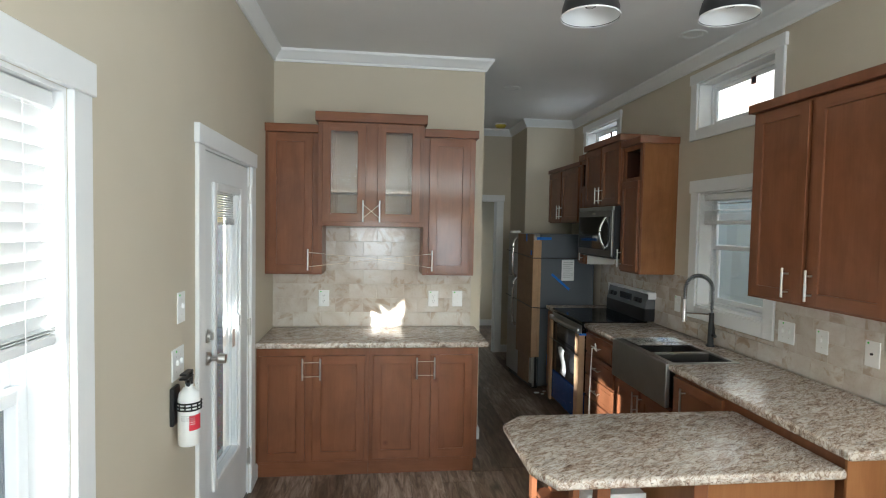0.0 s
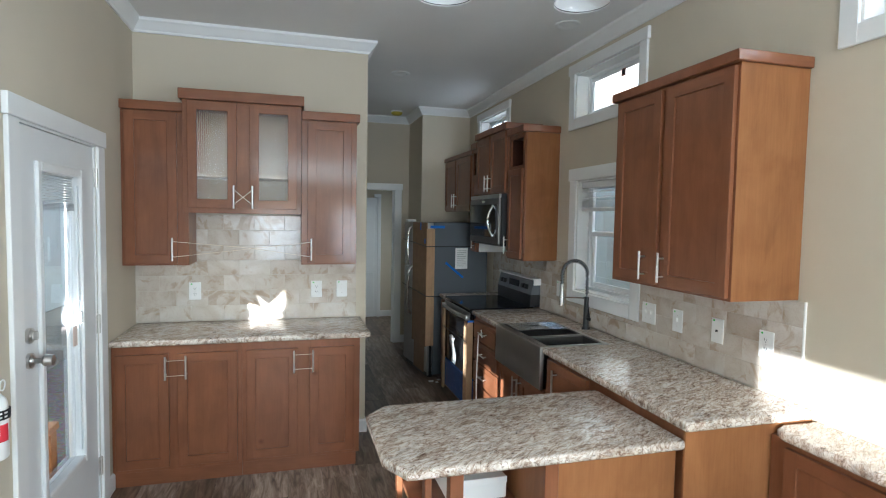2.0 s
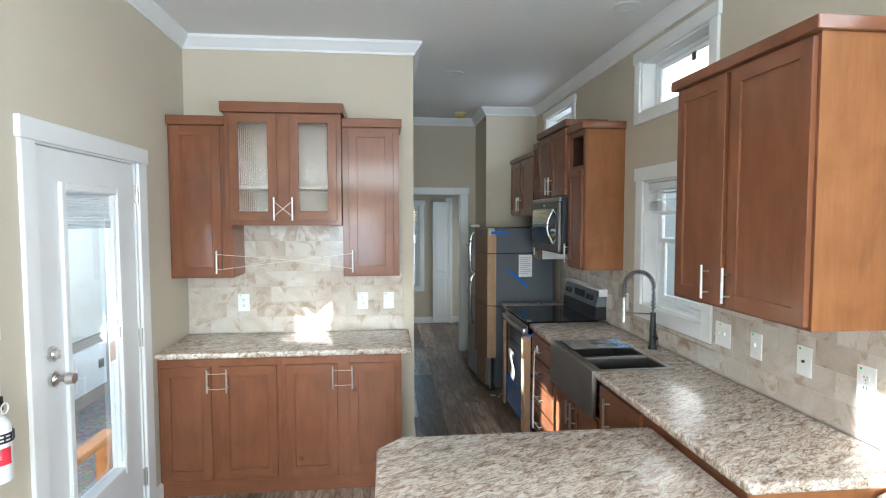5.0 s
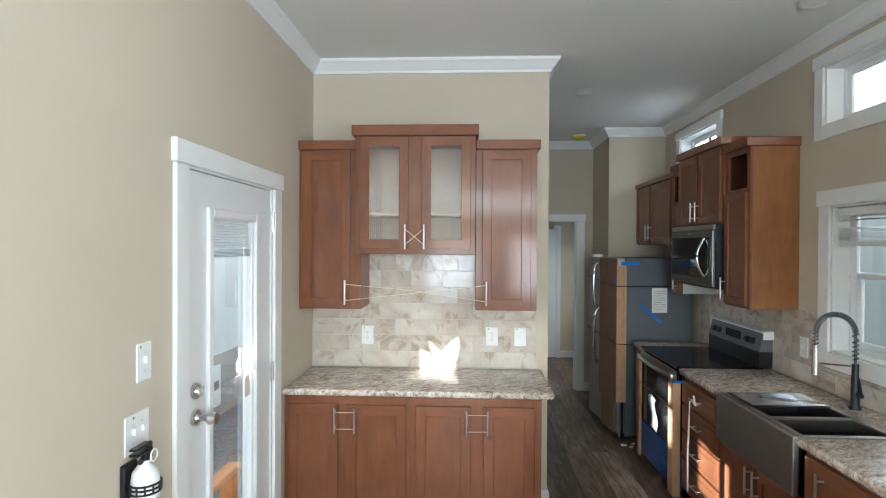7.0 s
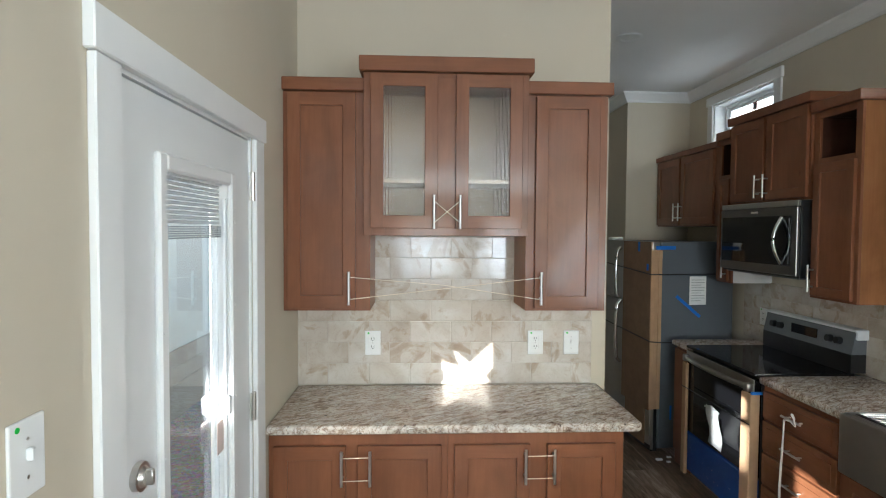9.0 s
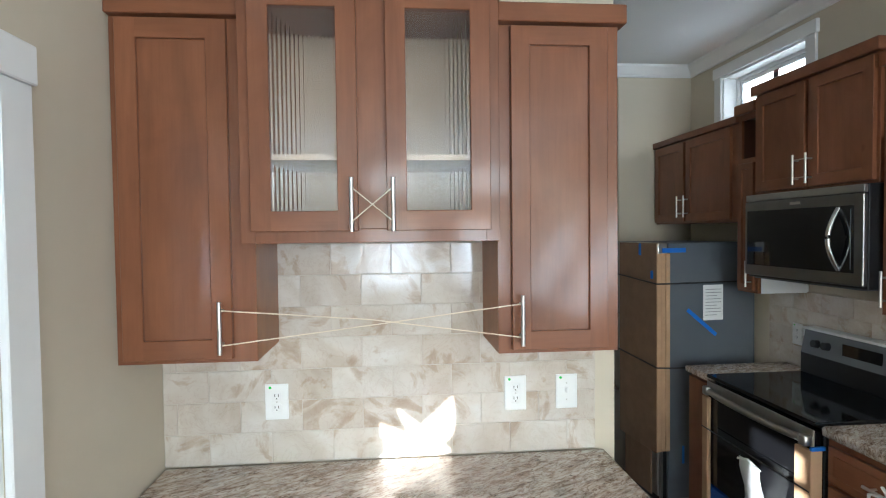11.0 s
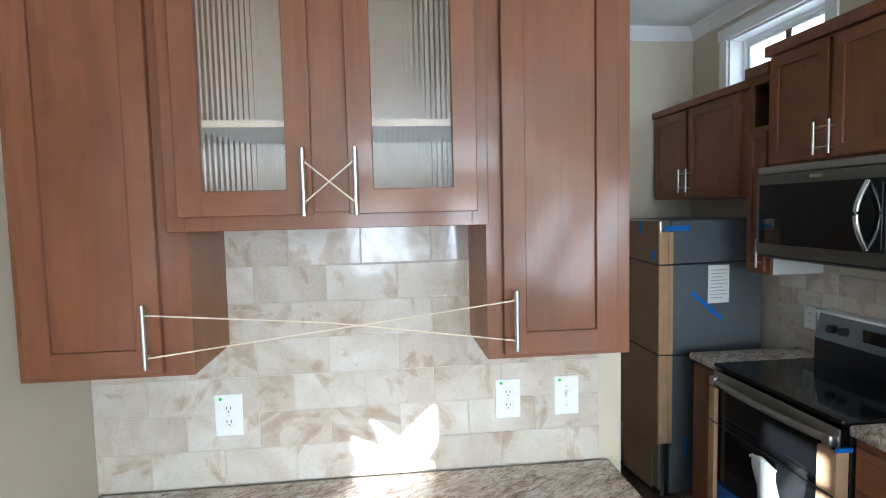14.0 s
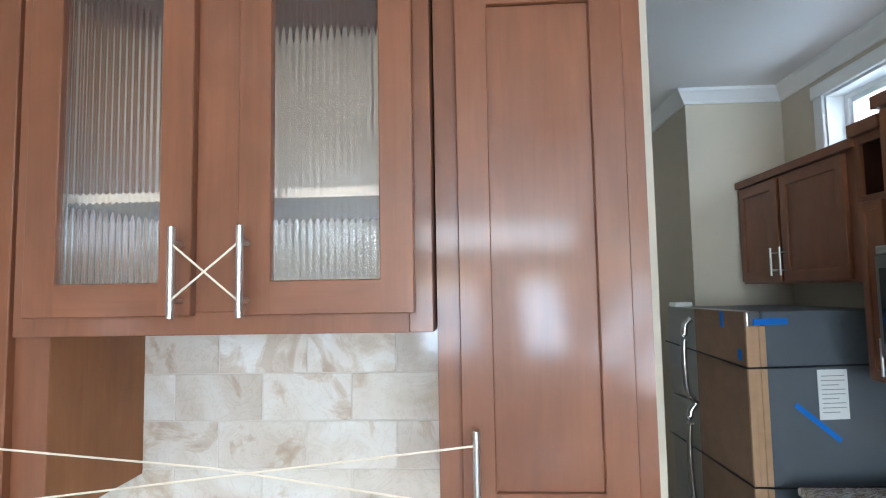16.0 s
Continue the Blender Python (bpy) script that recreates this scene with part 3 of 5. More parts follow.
box(bm, LW, 2.435, 0, LW + 0.018, 2.525, 2.025, 0.003)
box(bm, LW, 3.425, 0, LW + 0.018, 3.525, 2.025, 0.003)
part("casing", bm, WHITE, d)
part("head_casing", boxed(LW, 2.424, 2.026, LW + 0.024, 3.536, 2.112, 0.003), WHITE, d)
bm = bmesh.new()
box(bm, LW - 0.14, 2.52, 0, LW - 0.001, 2.532, 2.018)
box(bm, LW - 0.14, 3.413, 0, LW - 0.001, 3.425, 2.018)
box(bm, LW - 0.14, 2.52, 2.018, LW - 0.001, 3.425, 2.03)
part("jamb", bm, WHITE, d)
part("threshold", boxed(LW - 0.15, 2.533, 0.0, LW - 0.002, 3.412, 0.014, 0.003), DARKSTEEL, d)
G = (2.735, 3.195, 0.40, 1.845)
slab = part("door_slab", slab_with_holes("x", LW - 0.052, LW - 0.008, 2.536, 3.409, 0.016, 2.014, (G,)), DOORPAINT, d)
bm = bmesh.new()
for c0, c1 in ((LW - 0.010, LW + 0.008), (LW - 0.066, LW - 0.050)):
    b2 = frame_of("x", c0, c1, G[0] - 0.035, G[1] + 0.035, G[2] - 0.035, G[3] + 0.035, 0.042, 0.006)
    me = bpy.data.meshes.new("tmp")
    b2.to_mesh(me)
    b2.free()
    bm.from_mesh(me)
    bpy.data.meshes.remove(me)
fr = part("glass_frame", bm, WHITE, slab)
for y in (G[0] - 0.02, G[1] + 0.02):
    for z in (0.55, 0.85, 1.15, 1.45, 1.72):
        part("screw_cap", rod(bmesh.new(), (LW + 0.007, y, z), (LW + 0.0095, y, z), 0.004, 8), WHITE, slab)
ob = part("pane", boxed(LW - 0.0445, G[0], G[2], LW - 0.0405, G[1], G[3]), GLASS, slab)
ob.visible_shadow = False
for i in range(10):
    z = G[3] - 0.02 - i * 0.0125
    part("blind_slat", boxed(LW - 0.034, G[0] + 0.006, z, LW - 0.0315, G[1] - 0.012, z + 0.0098), SLAT_THIN, slab)
part("blind_head", boxed(LW - 0.038, G[0] + 0.001, 1.836, LW - 0.026, G[1] - 0.001, G[3]), VINYL, slab)
for i in range(6):
    z = 1.672 + i * 0.0062
    part("blind_slat", boxed(LW - 0.038, G[0] + 0.006, z, LW - 0.0255, G[1] - 0.012, z + 0.003), GREYINK, slab)
part("blind_track", boxed(LW - 0.017, G[1] - 0.026, G[2] + 0.04, LW - 0.007, G[1] - 0.012, G[3] - 0.05, 0.002), VINYL, slab)
part("blind_slider", boxed(LW - 0.012, G[1] - 0.03, 1.10, LW + 0.004, G[1] - 0.008, 1.16, 0.003), VINYL, slab)
part("door_tag", boxed(LW - 0.017, G[1] - 0.085, 0.99, LW - 0.0155, G[1] - 0.03, 1.09), PINK, slab, "faded paper energy tag stuck on the glass")


def rose(y, z, r):
    bm = bmesh.new()
    rod(bm, (LW - 0.008, y, z), (LW + 0.006, y, z), r, 20)
    rod(bm, (LW + 0.006, y, z), (LW + 0.014, y, z), r * 0.75, 20, r * 0.55)
    return bm


bm = rose(2.61, 1.05, 0.032)
rod(bm, (LW + 0.012, 2.61, 1.05), (LW + 0.050, 2.61, 1.05), 0.012, 14)
rod(bm, (LW + 0.044, 2.61, 1.05), (LW + 0.054, 2.61, 1.05), 0.018, 18, 0.026)
rod(bm, (LW + 0.054, 2.61, 1.05), (LW + 0.082, 2.61, 1.05), 0.026, 18, 0.022)
part("door_knob", bm, NICKEL, slab, "brushed nickel round door knob", 40)
bm = rose(2.61, 1.155, 0.032)
box(bm, LW + 0.012, 2.604, 1.137, LW + 0.030, 2.616, 1.173, 0.003)
part("deadbolt", bm, NICKEL, slab, "brushed nickel thumb-turn deadbolt", 40)
for z in (1.80, 0.995, 0.19):
    bm = rod(bmesh.new(), (LW + 0.006, 3.419, z), (LW + 0.006, 3.419, z + 0.105), 0.0075, 12)
    box(bm, LW - 0.004, 3.402, z + 0.002, LW + 0.0015, 3.432, z + 0.103)
    part("hinge", bm, NICKEL, d, "", 40)

# cased doorway to the bedroom
dw = thing("door_2", (1.15, FAR, 0), "white cased open doorway to the bedroom", "doorway", kind="structure")
bm = bmesh.new()
box(bm, 1.555, FAR - 0.018, 0, 1.650, FAR, 2.02, 0.003)
part("casing", bm, WHITE, dw)
part("head_casing", boxed(0.806, FAR - 0.022, 2.021, 1.662, FAR, 2.105, 0.003), WHITE, dw)
bm = bmesh.new()
box(bm, 1.553, FAR + 0.001, 0, 1.565, FAR + 0.109, 2.02)
box(bm, 0.78, FAR + 0.001, 2.018, 1.553, FAR + 0.109, 2.03)
part("jamb", bm, WHITE, dw)
part("door_stop", boxed(1.541, FAR + 0.05, 0, 1.553, FAR + 0.085, 2.018), WHITE, dw)
# closet door standing before the bedroom's end wall
cd = thing("door_3", (1.55, 8.98, 0), "white painted panelled closet door", "door", kind="structure")
bm = boxed(1.36, 8.985, 0.02, 1.62, 9.02, 1.98, 0.003)
for z0, z1 in ((0.15, 0.75), (0.85, 1.85)):
    box(bm, 1.41, 8.98, z0, 1.57, 8.99, z1, 0.004)
part("door_slab", bm, DOORPAINT, cd)
part("casing", boxed(1.625, 8.985, 0.0, 1.68, 9.03, 2.04, 0.003), WHITE, cd)
part("door_head", boxed(1.57, 8.97, 1.985, 1.68, 9.03, 2.04, 0.003), WHITE, cd)

# ---- cabinets ----
def facing(axis, sign, face):
    """A mapping of (across, out, up) to the world for a front that looks along -y ('y', -1) or -x ('x', -1)."""
    if axis == "y":
        return lambda u, d, z: (u, face - d, z)
    return lambda u, d, z: (face - d, u, z)


def fbox(bm, F, u0, u1, d0, d1, z0, z1, bevel=0.0, mat=0):
    a, b = F(u0, d0, z0), F(u1, d1, z1)
    lo, hi = [min(p) for p in zip(a, b)], [max(p) for p in zip(a, b)]
    return box(bm, *lo, *hi, bevel, 1, mat)


def shaker(parent, F, u0, u1, z0, z1, rails, stile=0.057, glass=False, name="door"):
    """A framed door 20 mm thick with a recessed panel, or with an opening for glass."""
    s = stile
    bm = slab_with_holes("x", 0.0, 0.02, u0, u1, z0, z1, ((u0 + s, u1 - s, z0 + s, z1 - s),))
    for f in bm.faces:
        f.material_index = 1 if u0 + s < f.calc_center_median().y < u1 - s else 0
    bmesh.ops.recalc_face_normals(bm, faces=bm.faces)
    bmesh.ops.bevel(bm, geom=[e for e in bm.edges if len(e.link_faces) == 2 and e.calc_face_angle(0) > 1.0], offset=0.0018, segments=1, affect="EDGES")
    for v in bm.verts:
        v.co = Vector(F(v.co.y, v.co.x, v.co.z))
    door = part(name, bm, [WOOD_V, rails], parent)
    if not glass:
        part("panel", fbox(bmesh.new(), F, u0 + s - 0.004, u1 - s + 0.004, 0.002, 0.0105, z0 + s - 0.004, z1 - s + 0.004), WOOD_V, door)
    return door


def bar_handle(parent, F, u, z0, z1, out=0.02, flat=False, u1=None):
    """A brushed bar on two posts, upright, or lying when u1 is given."""
    bm = bmesh.new()
    if u1 is None:
        rod(bm, F(u, out + 0.032, z0), F(u, out + 0.032, z1), 0.006, 10)
        for z in (z0 + 0.027, z1 - 0.027):
            rod(bm, F(u, out, z), F(u, out + 0.032, z), 0.0045, 8)
    else:
        rod(bm, F(u, out + 0.032, z0), F(u1, out + 0.032, z0), 0.006, 10)
        for w in (u + 0.027, u1 - 0.027):
            rod(bm, F(w, out, z0), F(w, out + 0.032, z0), 0.0045, 8)
    return part("handle", bm, NICKEL, parent, "brushed nickel bar handle", 40)


def crown_strip(parent, F, u0, u1, z0, z1, depth, ends=(1, 1), over=0.018):
    bm = bmesh.new()
    fbox(bm, F, u0 - over * ends[0], u1 + over * ends[1], -depth, 0.02 + over * 0.6, z0, z1, 0.003)
    part("cornice", bm, WOOD_X, parent)


def carcass(parent, F, u0, u1, z0, z1, depth, mat=None, open_front=False):
    bm = bmesh.new()
    if open_front:
        t = 0.017
        for q in ((u0, u0 + t, z0, z1), (u1 - t, u1, z0, z1), (u0 + t, u1 - t, z0, z0 + t), (u0 + t, u1 - t, z1 - t, z1)):
            fbox(bm, F, q[0], q[1], -depth, -0.018, q[2], q[3])
        fbox(bm, F, u0 + t, u1 - t, -depth, -depth + 0.008, z0 + t, z1 - t)
    else:
        fbox(bm, F, u0, u1, -depth, 0, z0, z1, 0.001)
    return part("body", bm, mat or WOOD_V, parent)


# -- hutch --
F = facing("y", -1, 3.885)
for nm, u0, u1, du0, du1, hx, tag in (("l", -0.779, -0.39, -0.757, -0.456, -0.481, 1), ("r", 0.32, 0.693, 0.36, 0.655, 0.384, 0)):
    c = thing("wall_cabinet", ((u0 + u1) / 2, HW - 0.15, 1.33), "tall narrow reddish-brown wooden wall cabinet beside the glazed hutch cabinet", "cabinet", "hutch side cabinets")
    carcass(c, F, u0, u1, 1.33, 2.315, HW - 3.885 - 0.001, WOOD_SIDE)
    part("face_frame", fbox(bmesh.new(), F, u0 + 0.0005, u1 - 0.0005, 0, 0.001, 1.3305, 2.3145), WOOD_V, c)
    dr = shaker(c, F, du0, du1, 1.343, 2.308, WOOD_X)
    bar_handle(dr, F, hx, 1.362, 1.511)
    crown_strip(c, F, u0, u1, 2.3152, 2.372, HW - 3.885 - 0.002, (0, 0) if nm == "l" else (0, 1))
F = facing("y", -1, 3.83)
c = thing("glass_cabinet", (-0.05, HW - 0.2, 1.673), "reddish-brown wooden wall cabinet with two reeded-glass doors", "cabinet")
dep = HW - 3.83 - 0.001
carcass(c, F, -0.416, 0.317, 1.673, 2.39, dep, None, True)
bm = bmesh.new()
for a, b, lo, hi in ((-0.416, -0.376, 1.673, 2.39), (0.277, 0.317, 1.673, 2.39), (-0.376, 0.277, 1.673, 1.712), (-0.376, 0.277, 2.372, 2.39), (-0.097, -0.001, 1.712, 2.372)):
    fbox(bm, F, a, b, -0.018, 0, lo, hi, 0.001)
part("face_frame", bm, WOOD_V, c)
bm = bmesh.new()
fbox(bm, F, -0.398, 0.299, -dep + 0.009, -dep + 0.012, 1.691, 2.372)
fbox(bm, F, -0.398, -0.395, -dep + 0.012, -0.02, 1.691, 2.372)
fbox(bm, F, 0.296, 0.299, -dep + 0.012, -0.02, 1.691, 2.372)
part("lining", bm, MAPLE, c)
part("shelf", fbox(bmesh.new(), F, -0.394, 0.295, -dep + 0.013, -0.03, 1.910, 1.927), MAPLE, c)
for u0, u1, hx in ((-0.385, -0.089, -0.105), (-0.009, 0.288, 0.009)):
    dr = shaker(c, F, u0, u1, 1.706, 2.384, WOOD_X, 0.057, True, "glass_door")
    a, b, lo, hi = u0 + 0.053, u1 - 0.053, 1.759, 2.331
    bm = bmesh.new()
    n = 16 * 8
    rows = []
    for i in range(n + 1):
        u = a + (b - a) * i / n
        w = 0.0012 * math.cos(2 * math.pi * i / 8)
        rows.append([bm.verts.new(F(u, 0.010 + w, z)) for z in (lo, hi)] + [bm.verts.new(F(u, 0.006, z)) for z in (hi, lo)])
    for p, q in zip(rows, rows[1:]):
        for j in range(4):
            bm.faces.new((p[j], p[(j + 1) % 4], q[(j + 1) % 4], q[j]))
    bm.faces.new(rows[0])
    bm.faces.new(rows[-1][::-1])
    ob = part("reeded_pane", bm, REED, dr, "upright reeded glass", 50)
    ob.visible_shadow = False
    bar_handle(dr, F, hx, 1.704, 1.853)
crown_strip(c, F, -0.416, 0.317, 2.3902, 2.455, dep - 0.001)

F = facing("y", -1, 3.625)
for u0, u1, doors, hs in ((-0.778, -0.046, ((-0.757, -0.464), (-0.416, -0.073)), (-0.477, -0.363)), (-0.0455, 0.694, ((-0.019, 0.295), (0.368, 0.655)), (0.271, 0.390))):
    c = thing("base_cabinet", ((u0 + u1) / 2, 3.9, 0), "reddish-brown wooden two-door base cabinet of the hutch", "cabinet", "hutch base cabinets")
    carcass(c, F, u0, u1, 0.09, 0.8665, HW - 3.626)
    part("toe_kick", fbox(bmesh.new(), F, u0 + 0.001, u1 - (0.02 if u1 > 0.5 else 0), -0.4, -0.012, 0.0, 0.0895), WOOD_X, c)
    for (a, b), h in zip(doors, hs):
        dr = shaker(c, F, a, b, 0.115, 0.815, WOOD_X)
        bar_handle(dr, F, h, 0.663, 0.806)
# laminate tops with a rolled edge
def counter(name, pts, z, thick, label):
    bm = prism(bmesh.new(), pts, z - thick, z, 0.012, 3)
    return single(name, bm, GRANITE, label, "countertop", smooth=50)


counter("countertop", ((LW + 0.001, 3.588), (0.745, 3.588), (0.762, 3.605), (0.762, HW - 0.010), (LW + 0.001, HW - 0.010)), 0.907, 0.0395, "granite-patterned laminate countertop on the hutch base cabinets")


def band(pts, label, r=0.0019):
    bm = tube(bmesh.new(), pts, r, 5)
    return single("rubber_band", bm, ELASTIC, label, "rubber band", "bands tied between handles", smooth=60)


yc = 3.83 - 0.02 - 0.034
band([(-0.105, yc, 1.826), (0.009, yc - 0.002, 1.731)], "pale stretched elastic band crossed between cabinet handles")
band([(-0.105, yc - 0.003, 1.731), (0.009, yc, 1.826)], "pale stretched elastic band crossed between cabinet handles")
yc = 3.885 - 0.02 - 0.03
band([(-0.481, yc, 1.487), (-0.06, yc - 0.002, 1.452), (0.384, yc, 1.387)], "long pale elastic band stretched between cabinet handles")
band([(-0.481, yc, 1.387), (-0.06, yc + 0.002, 1.435), (0.384, yc, 1.487)], "long pale elastic band stretched between cabinet handles")
yc = 3.625 - 0.02 - 0.034
for a, b in ((-0.477, -0.363), (0.271, 0.390)):
    for z in (0.687, 0.780):
        band([(a, yc, z), (b, yc, z + 0.002)], "pale elastic band tied between base cabinet handles", 0.002)

# -- kitchen wall cabinets --
F = facing("x", -1, 1.982)
c = thing("wall_cabinet", (2.15, 2.26, 1.345), "large reddish-brown two-door wall cabinet with a lighter veneer side", "cabinet")
carcass(c, F, 1.837, 2.688, 1.345, 2.312, RW - 1.983, WOOD_SIDE)
part("face_frame", fbox(bmesh.new(), F, 1.8375, 2.6875, 0, 0.001, 1.3455, 2.3115), WOOD_V, c)
for a, b, h in ((1.850, 2.262, 2.263 - 0.005, ), (2.298, 2.655, 2.382)):
    dr = shaker(c, F, a, b, 1.358, 2.30, WOOD_Y)
    bar_handle(dr, F, h - (0.02 if h < 2.3 else 0), 1.378, 1.520)
crown_strip(c, F, 1.837, 2.688, 2.3122, 2.358, RW - 1.984)
single("handle_tag", fbox(bmesh.new(), F, 2.225, 2.24, 0.0555, 0.058, 1.40, 1.46), PAPER, "small white paper tag tied to a cabinet handle", "tag")

for y0, y1, near in ((4.035, 4.362, True), (5.142, 5.322, False)):
    F = facing("x", -1, 2.05)
    c = thing("spice_cabinet", (2.2, (y0 + y1) / 2, 1.335), "narrow reddish-brown wall cabinet with an open cubby at its top", "cabinet", "narrow cabinets beside the microwave")
    t = 0.018
    bm = bmesh.new()
    dep = RW - 2.051
    fbox(bm, F, y0, y0 + t, -dep, 0, 1.335, 2.36)
    fbox(bm, F, y1 - t, y1, -dep, 0, 1.335, 2.36)
    # the far side panel takes the colour with the shade painted in
    part("side_panel", bm, WOOD_SIDE if near else SHADED_WOOD, c)
    if not near:
        part("bare_edge", fbox(bmesh.new(), F, y0 - 0.003, y0 - 0.0005, -dep, -0.001, 1.3352, 1.60), WHITE, c, "unstained white side below the microwave")
    part("body", fbox(bmesh.new(), F, y0 + t, y1 - t, -dep, 0, 1.335, 2.09), WOOD_V, c)
    # cubby shade painted into the lining, with thin plates added at both sides
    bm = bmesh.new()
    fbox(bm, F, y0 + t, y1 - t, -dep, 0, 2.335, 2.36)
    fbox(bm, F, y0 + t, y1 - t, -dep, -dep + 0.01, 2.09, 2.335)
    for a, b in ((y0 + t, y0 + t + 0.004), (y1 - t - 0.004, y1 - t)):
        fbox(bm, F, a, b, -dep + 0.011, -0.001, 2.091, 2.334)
    part("cubby_lining", bm, SHADED_WOOD, c, "open cubby lined in wood with its shade painted in")
    bm = bmesh.new()
    fr = 0.04 if near else 0.03
    for a, b, lo, hi in ((y0, y0 + fr, 1.335, 2.36), (y1 - fr, y1, 1.335, 2.36), (y0 + fr, y1 - fr, 2.325, 2.36), (y0 + fr, y1 - fr, 2.07, 2.105), (y0 + fr, y1 - fr, 1.335, 1.36)):
        fbox(bm, F, a, b, 0.0005, 0.016, lo, hi, 0.001)
    part("face_frame", bm, WOOD_V, c)
    G2 = facing("x", -1, 2.034)
    dr = shaker(c, G2, y0 + 0.022, y1 - 0.022, 1.35, 2.075, WOOD_Y, 0.05 if near else 0.035)
    bar_handle(dr, G2, y1 - 0.045 if near else y0 + 0.035, 1.372, 1.52)
    crown_strip(c, G2, y0, y1, 2.3602, 2.416, RW - 2.036, (1, 0) if near else (0, 0))

F = facing("x", -1, 2.02)
c = thing("wall_cabinet", (2.17, 4.75, 1.887), "reddish-brown two-door wall cabinet above the microwave", "cabinet")
carcass(c, F, 4.366, 5.138, 1.887, 2.43, RW - 2.021)
for a, b, h in ((4.38, 4.738, 4.760), (4.766, 5.124, 4.868)):
    dr = shaker(c, F, a, b, 1.90, 2.42, WOOD_Y)
    bar_handle(dr, F, 4.715 if h < 4.8 else 4.80, 1.915, 2.06)
crown_strip(c, F, 4.366, 5.138, 2.4302, 2.485, RW - 2.022)
F = facing("x", -1, 2.05)
c = thing("wall_cabinet", (2.2, 5.85, 1.742), "reddish-brown two-door wall cabinet above the refrigerator", "cabinet")
carcass(c, F, 5.326, 6.366, 1.742, 2.325, RW - 2.051)
for a, b, h in ((5.40, 5.905, 5.876), (5.935, 6.35, 5.965)):
    dr = shaker(c, F, a, b, 1.755, 2.315, WOOD_Y)
    bar_handle(dr, F, h, 1.785, 1.935)
crown_strip(c, F, 5.326, 6.366, 2.3252, 2.367, RW - 2.052, (0, 0))

for xf, a, b, zs in ((2.02, 4.715, 4.80, (1.945, 2.032)), (2.05, 5.876, 5.965, (1.815, 1.905))):
    xc = xf - 0.02 - 0.034
    for z in zs:
        band([(xc, a, z), (xc - 0.001, b, z + 0.002)], "pale elastic band tied between upper cabinet handles", 0.002)

# -- kitchen base cabinets --
F = facing("x", -1, 1.735)
DEP = RW - 1.737
c = thing("drawer_cabinet", (2.0, 3.99, 0), "reddish-brown base cabinet with four drawers", "cabinet")
carcass(c, F, 3.715, 4.285, 0.09, 0.867, DEP)
part("toe_kick", fbox(bmesh.new(), F, 3.716, 4.284, -0.4, -0.05, 0, 0.0895), WOOD_Y, c)
for z0, z1 in ((0.690, 0.835), (0.510, 0.672), (0.330, 0.492), (0.115, 0.312)):
    bm = fbox(bmesh.new(), F, 3.735, 4.265, 0, 0.02, z0, z1, 0.002)
    fbox(bm, F, 3.765, 4.235, 0.0198, 0.0225, z0 + 0.03, z1 - 0.03, 0.002)
    dr = part("drawer_front", bm, WOOD_Y, c)
    bar_handle(dr, F, 3.93, (z0 + z1) / 2, 0, 0.02, False, 4.07)
c = thing("sink_cabinet", (2.0, 3.33, 0), "reddish-brown two-door sink base cabinet", "cabinet")
carcass(c, F, 2.945, 3.713, 0.09, 0.64, DEP)
part("toe_kick", fbox(bmesh.new(), F, 2.946, 3.712, -0.4, -0.05, 0, 0.0895), WOOD_Y, c)
for a, b, h in ((2.96, 3.318, 3.275), (3.338, 3.70, 3.325)):
    dr = shaker(c, F, a, b, 0.115, 0.628, WOOD_Y)
    bar_handle(dr, F, 3.292 if h < 3.3 else 3.365, 0.47, 0.615)
c = thing("base_cabinet", (2.0, 2.35, 0), "reddish-brown base cabinet run ending in a plain veneer panel", "cabinet")
carcass(c, F, 1.755, 2.943, 0.09, 0.867, DEP)
part("toe_kick", fbox(bmesh.new(), F, 1.756, 2.942, -0.4, -0.05, 0, 0.0895), WOOD_Y, c)
part("end_panel", boxed(1.712, 1.742, 0.0, RW - 0.002, 1.7545, 0.867, 0.001), WOOD_SIDE, c)
dr = shaker(c, F, 2.48, 2.925, 0.115, 0.845, WOOD_Y)
bar_handle(dr, F, 2.80, 0.64, 0.81)
c = thing("base_cabinet", (2.0, 5.18, 0), "narrow reddish-brown base cabinet between range and refrigerator", "cabinet")
carcass(c, F, 5.085, 5.30, 0.0, 0.867, DEP)
part("door", fbox(bmesh.new(), F, 5.095, 5.29, 0, 0.02, 0.11, 0.85, 0.002), WOOD_V, c)
counter("countertop", ((1.70, 5.083), (RW - 0.010, 5.083), (RW - 0.010, 5.305), (1.70, 5.305)), 0.907, 0.0395, "narrow granite-patterned laminate countertop beside the range")

# sink counter with the sink's cut-out
SK = (2.955, 3.695, 2.15)
pts = ((1.70, 1.73), (1.712, 1.722), (RW - 0.010, 1.722), (RW - 0.010, 4.29), (1.712, 4.29), (1.70, 4.278), (1.70, SK[1]), (SK[2], SK[1]), (SK[2], SK[0]), (1.70, SK[0]))
counter("countertop", pts, 0.907, 0.0395, "long granite-patterned laminate countertop round the apron sink")

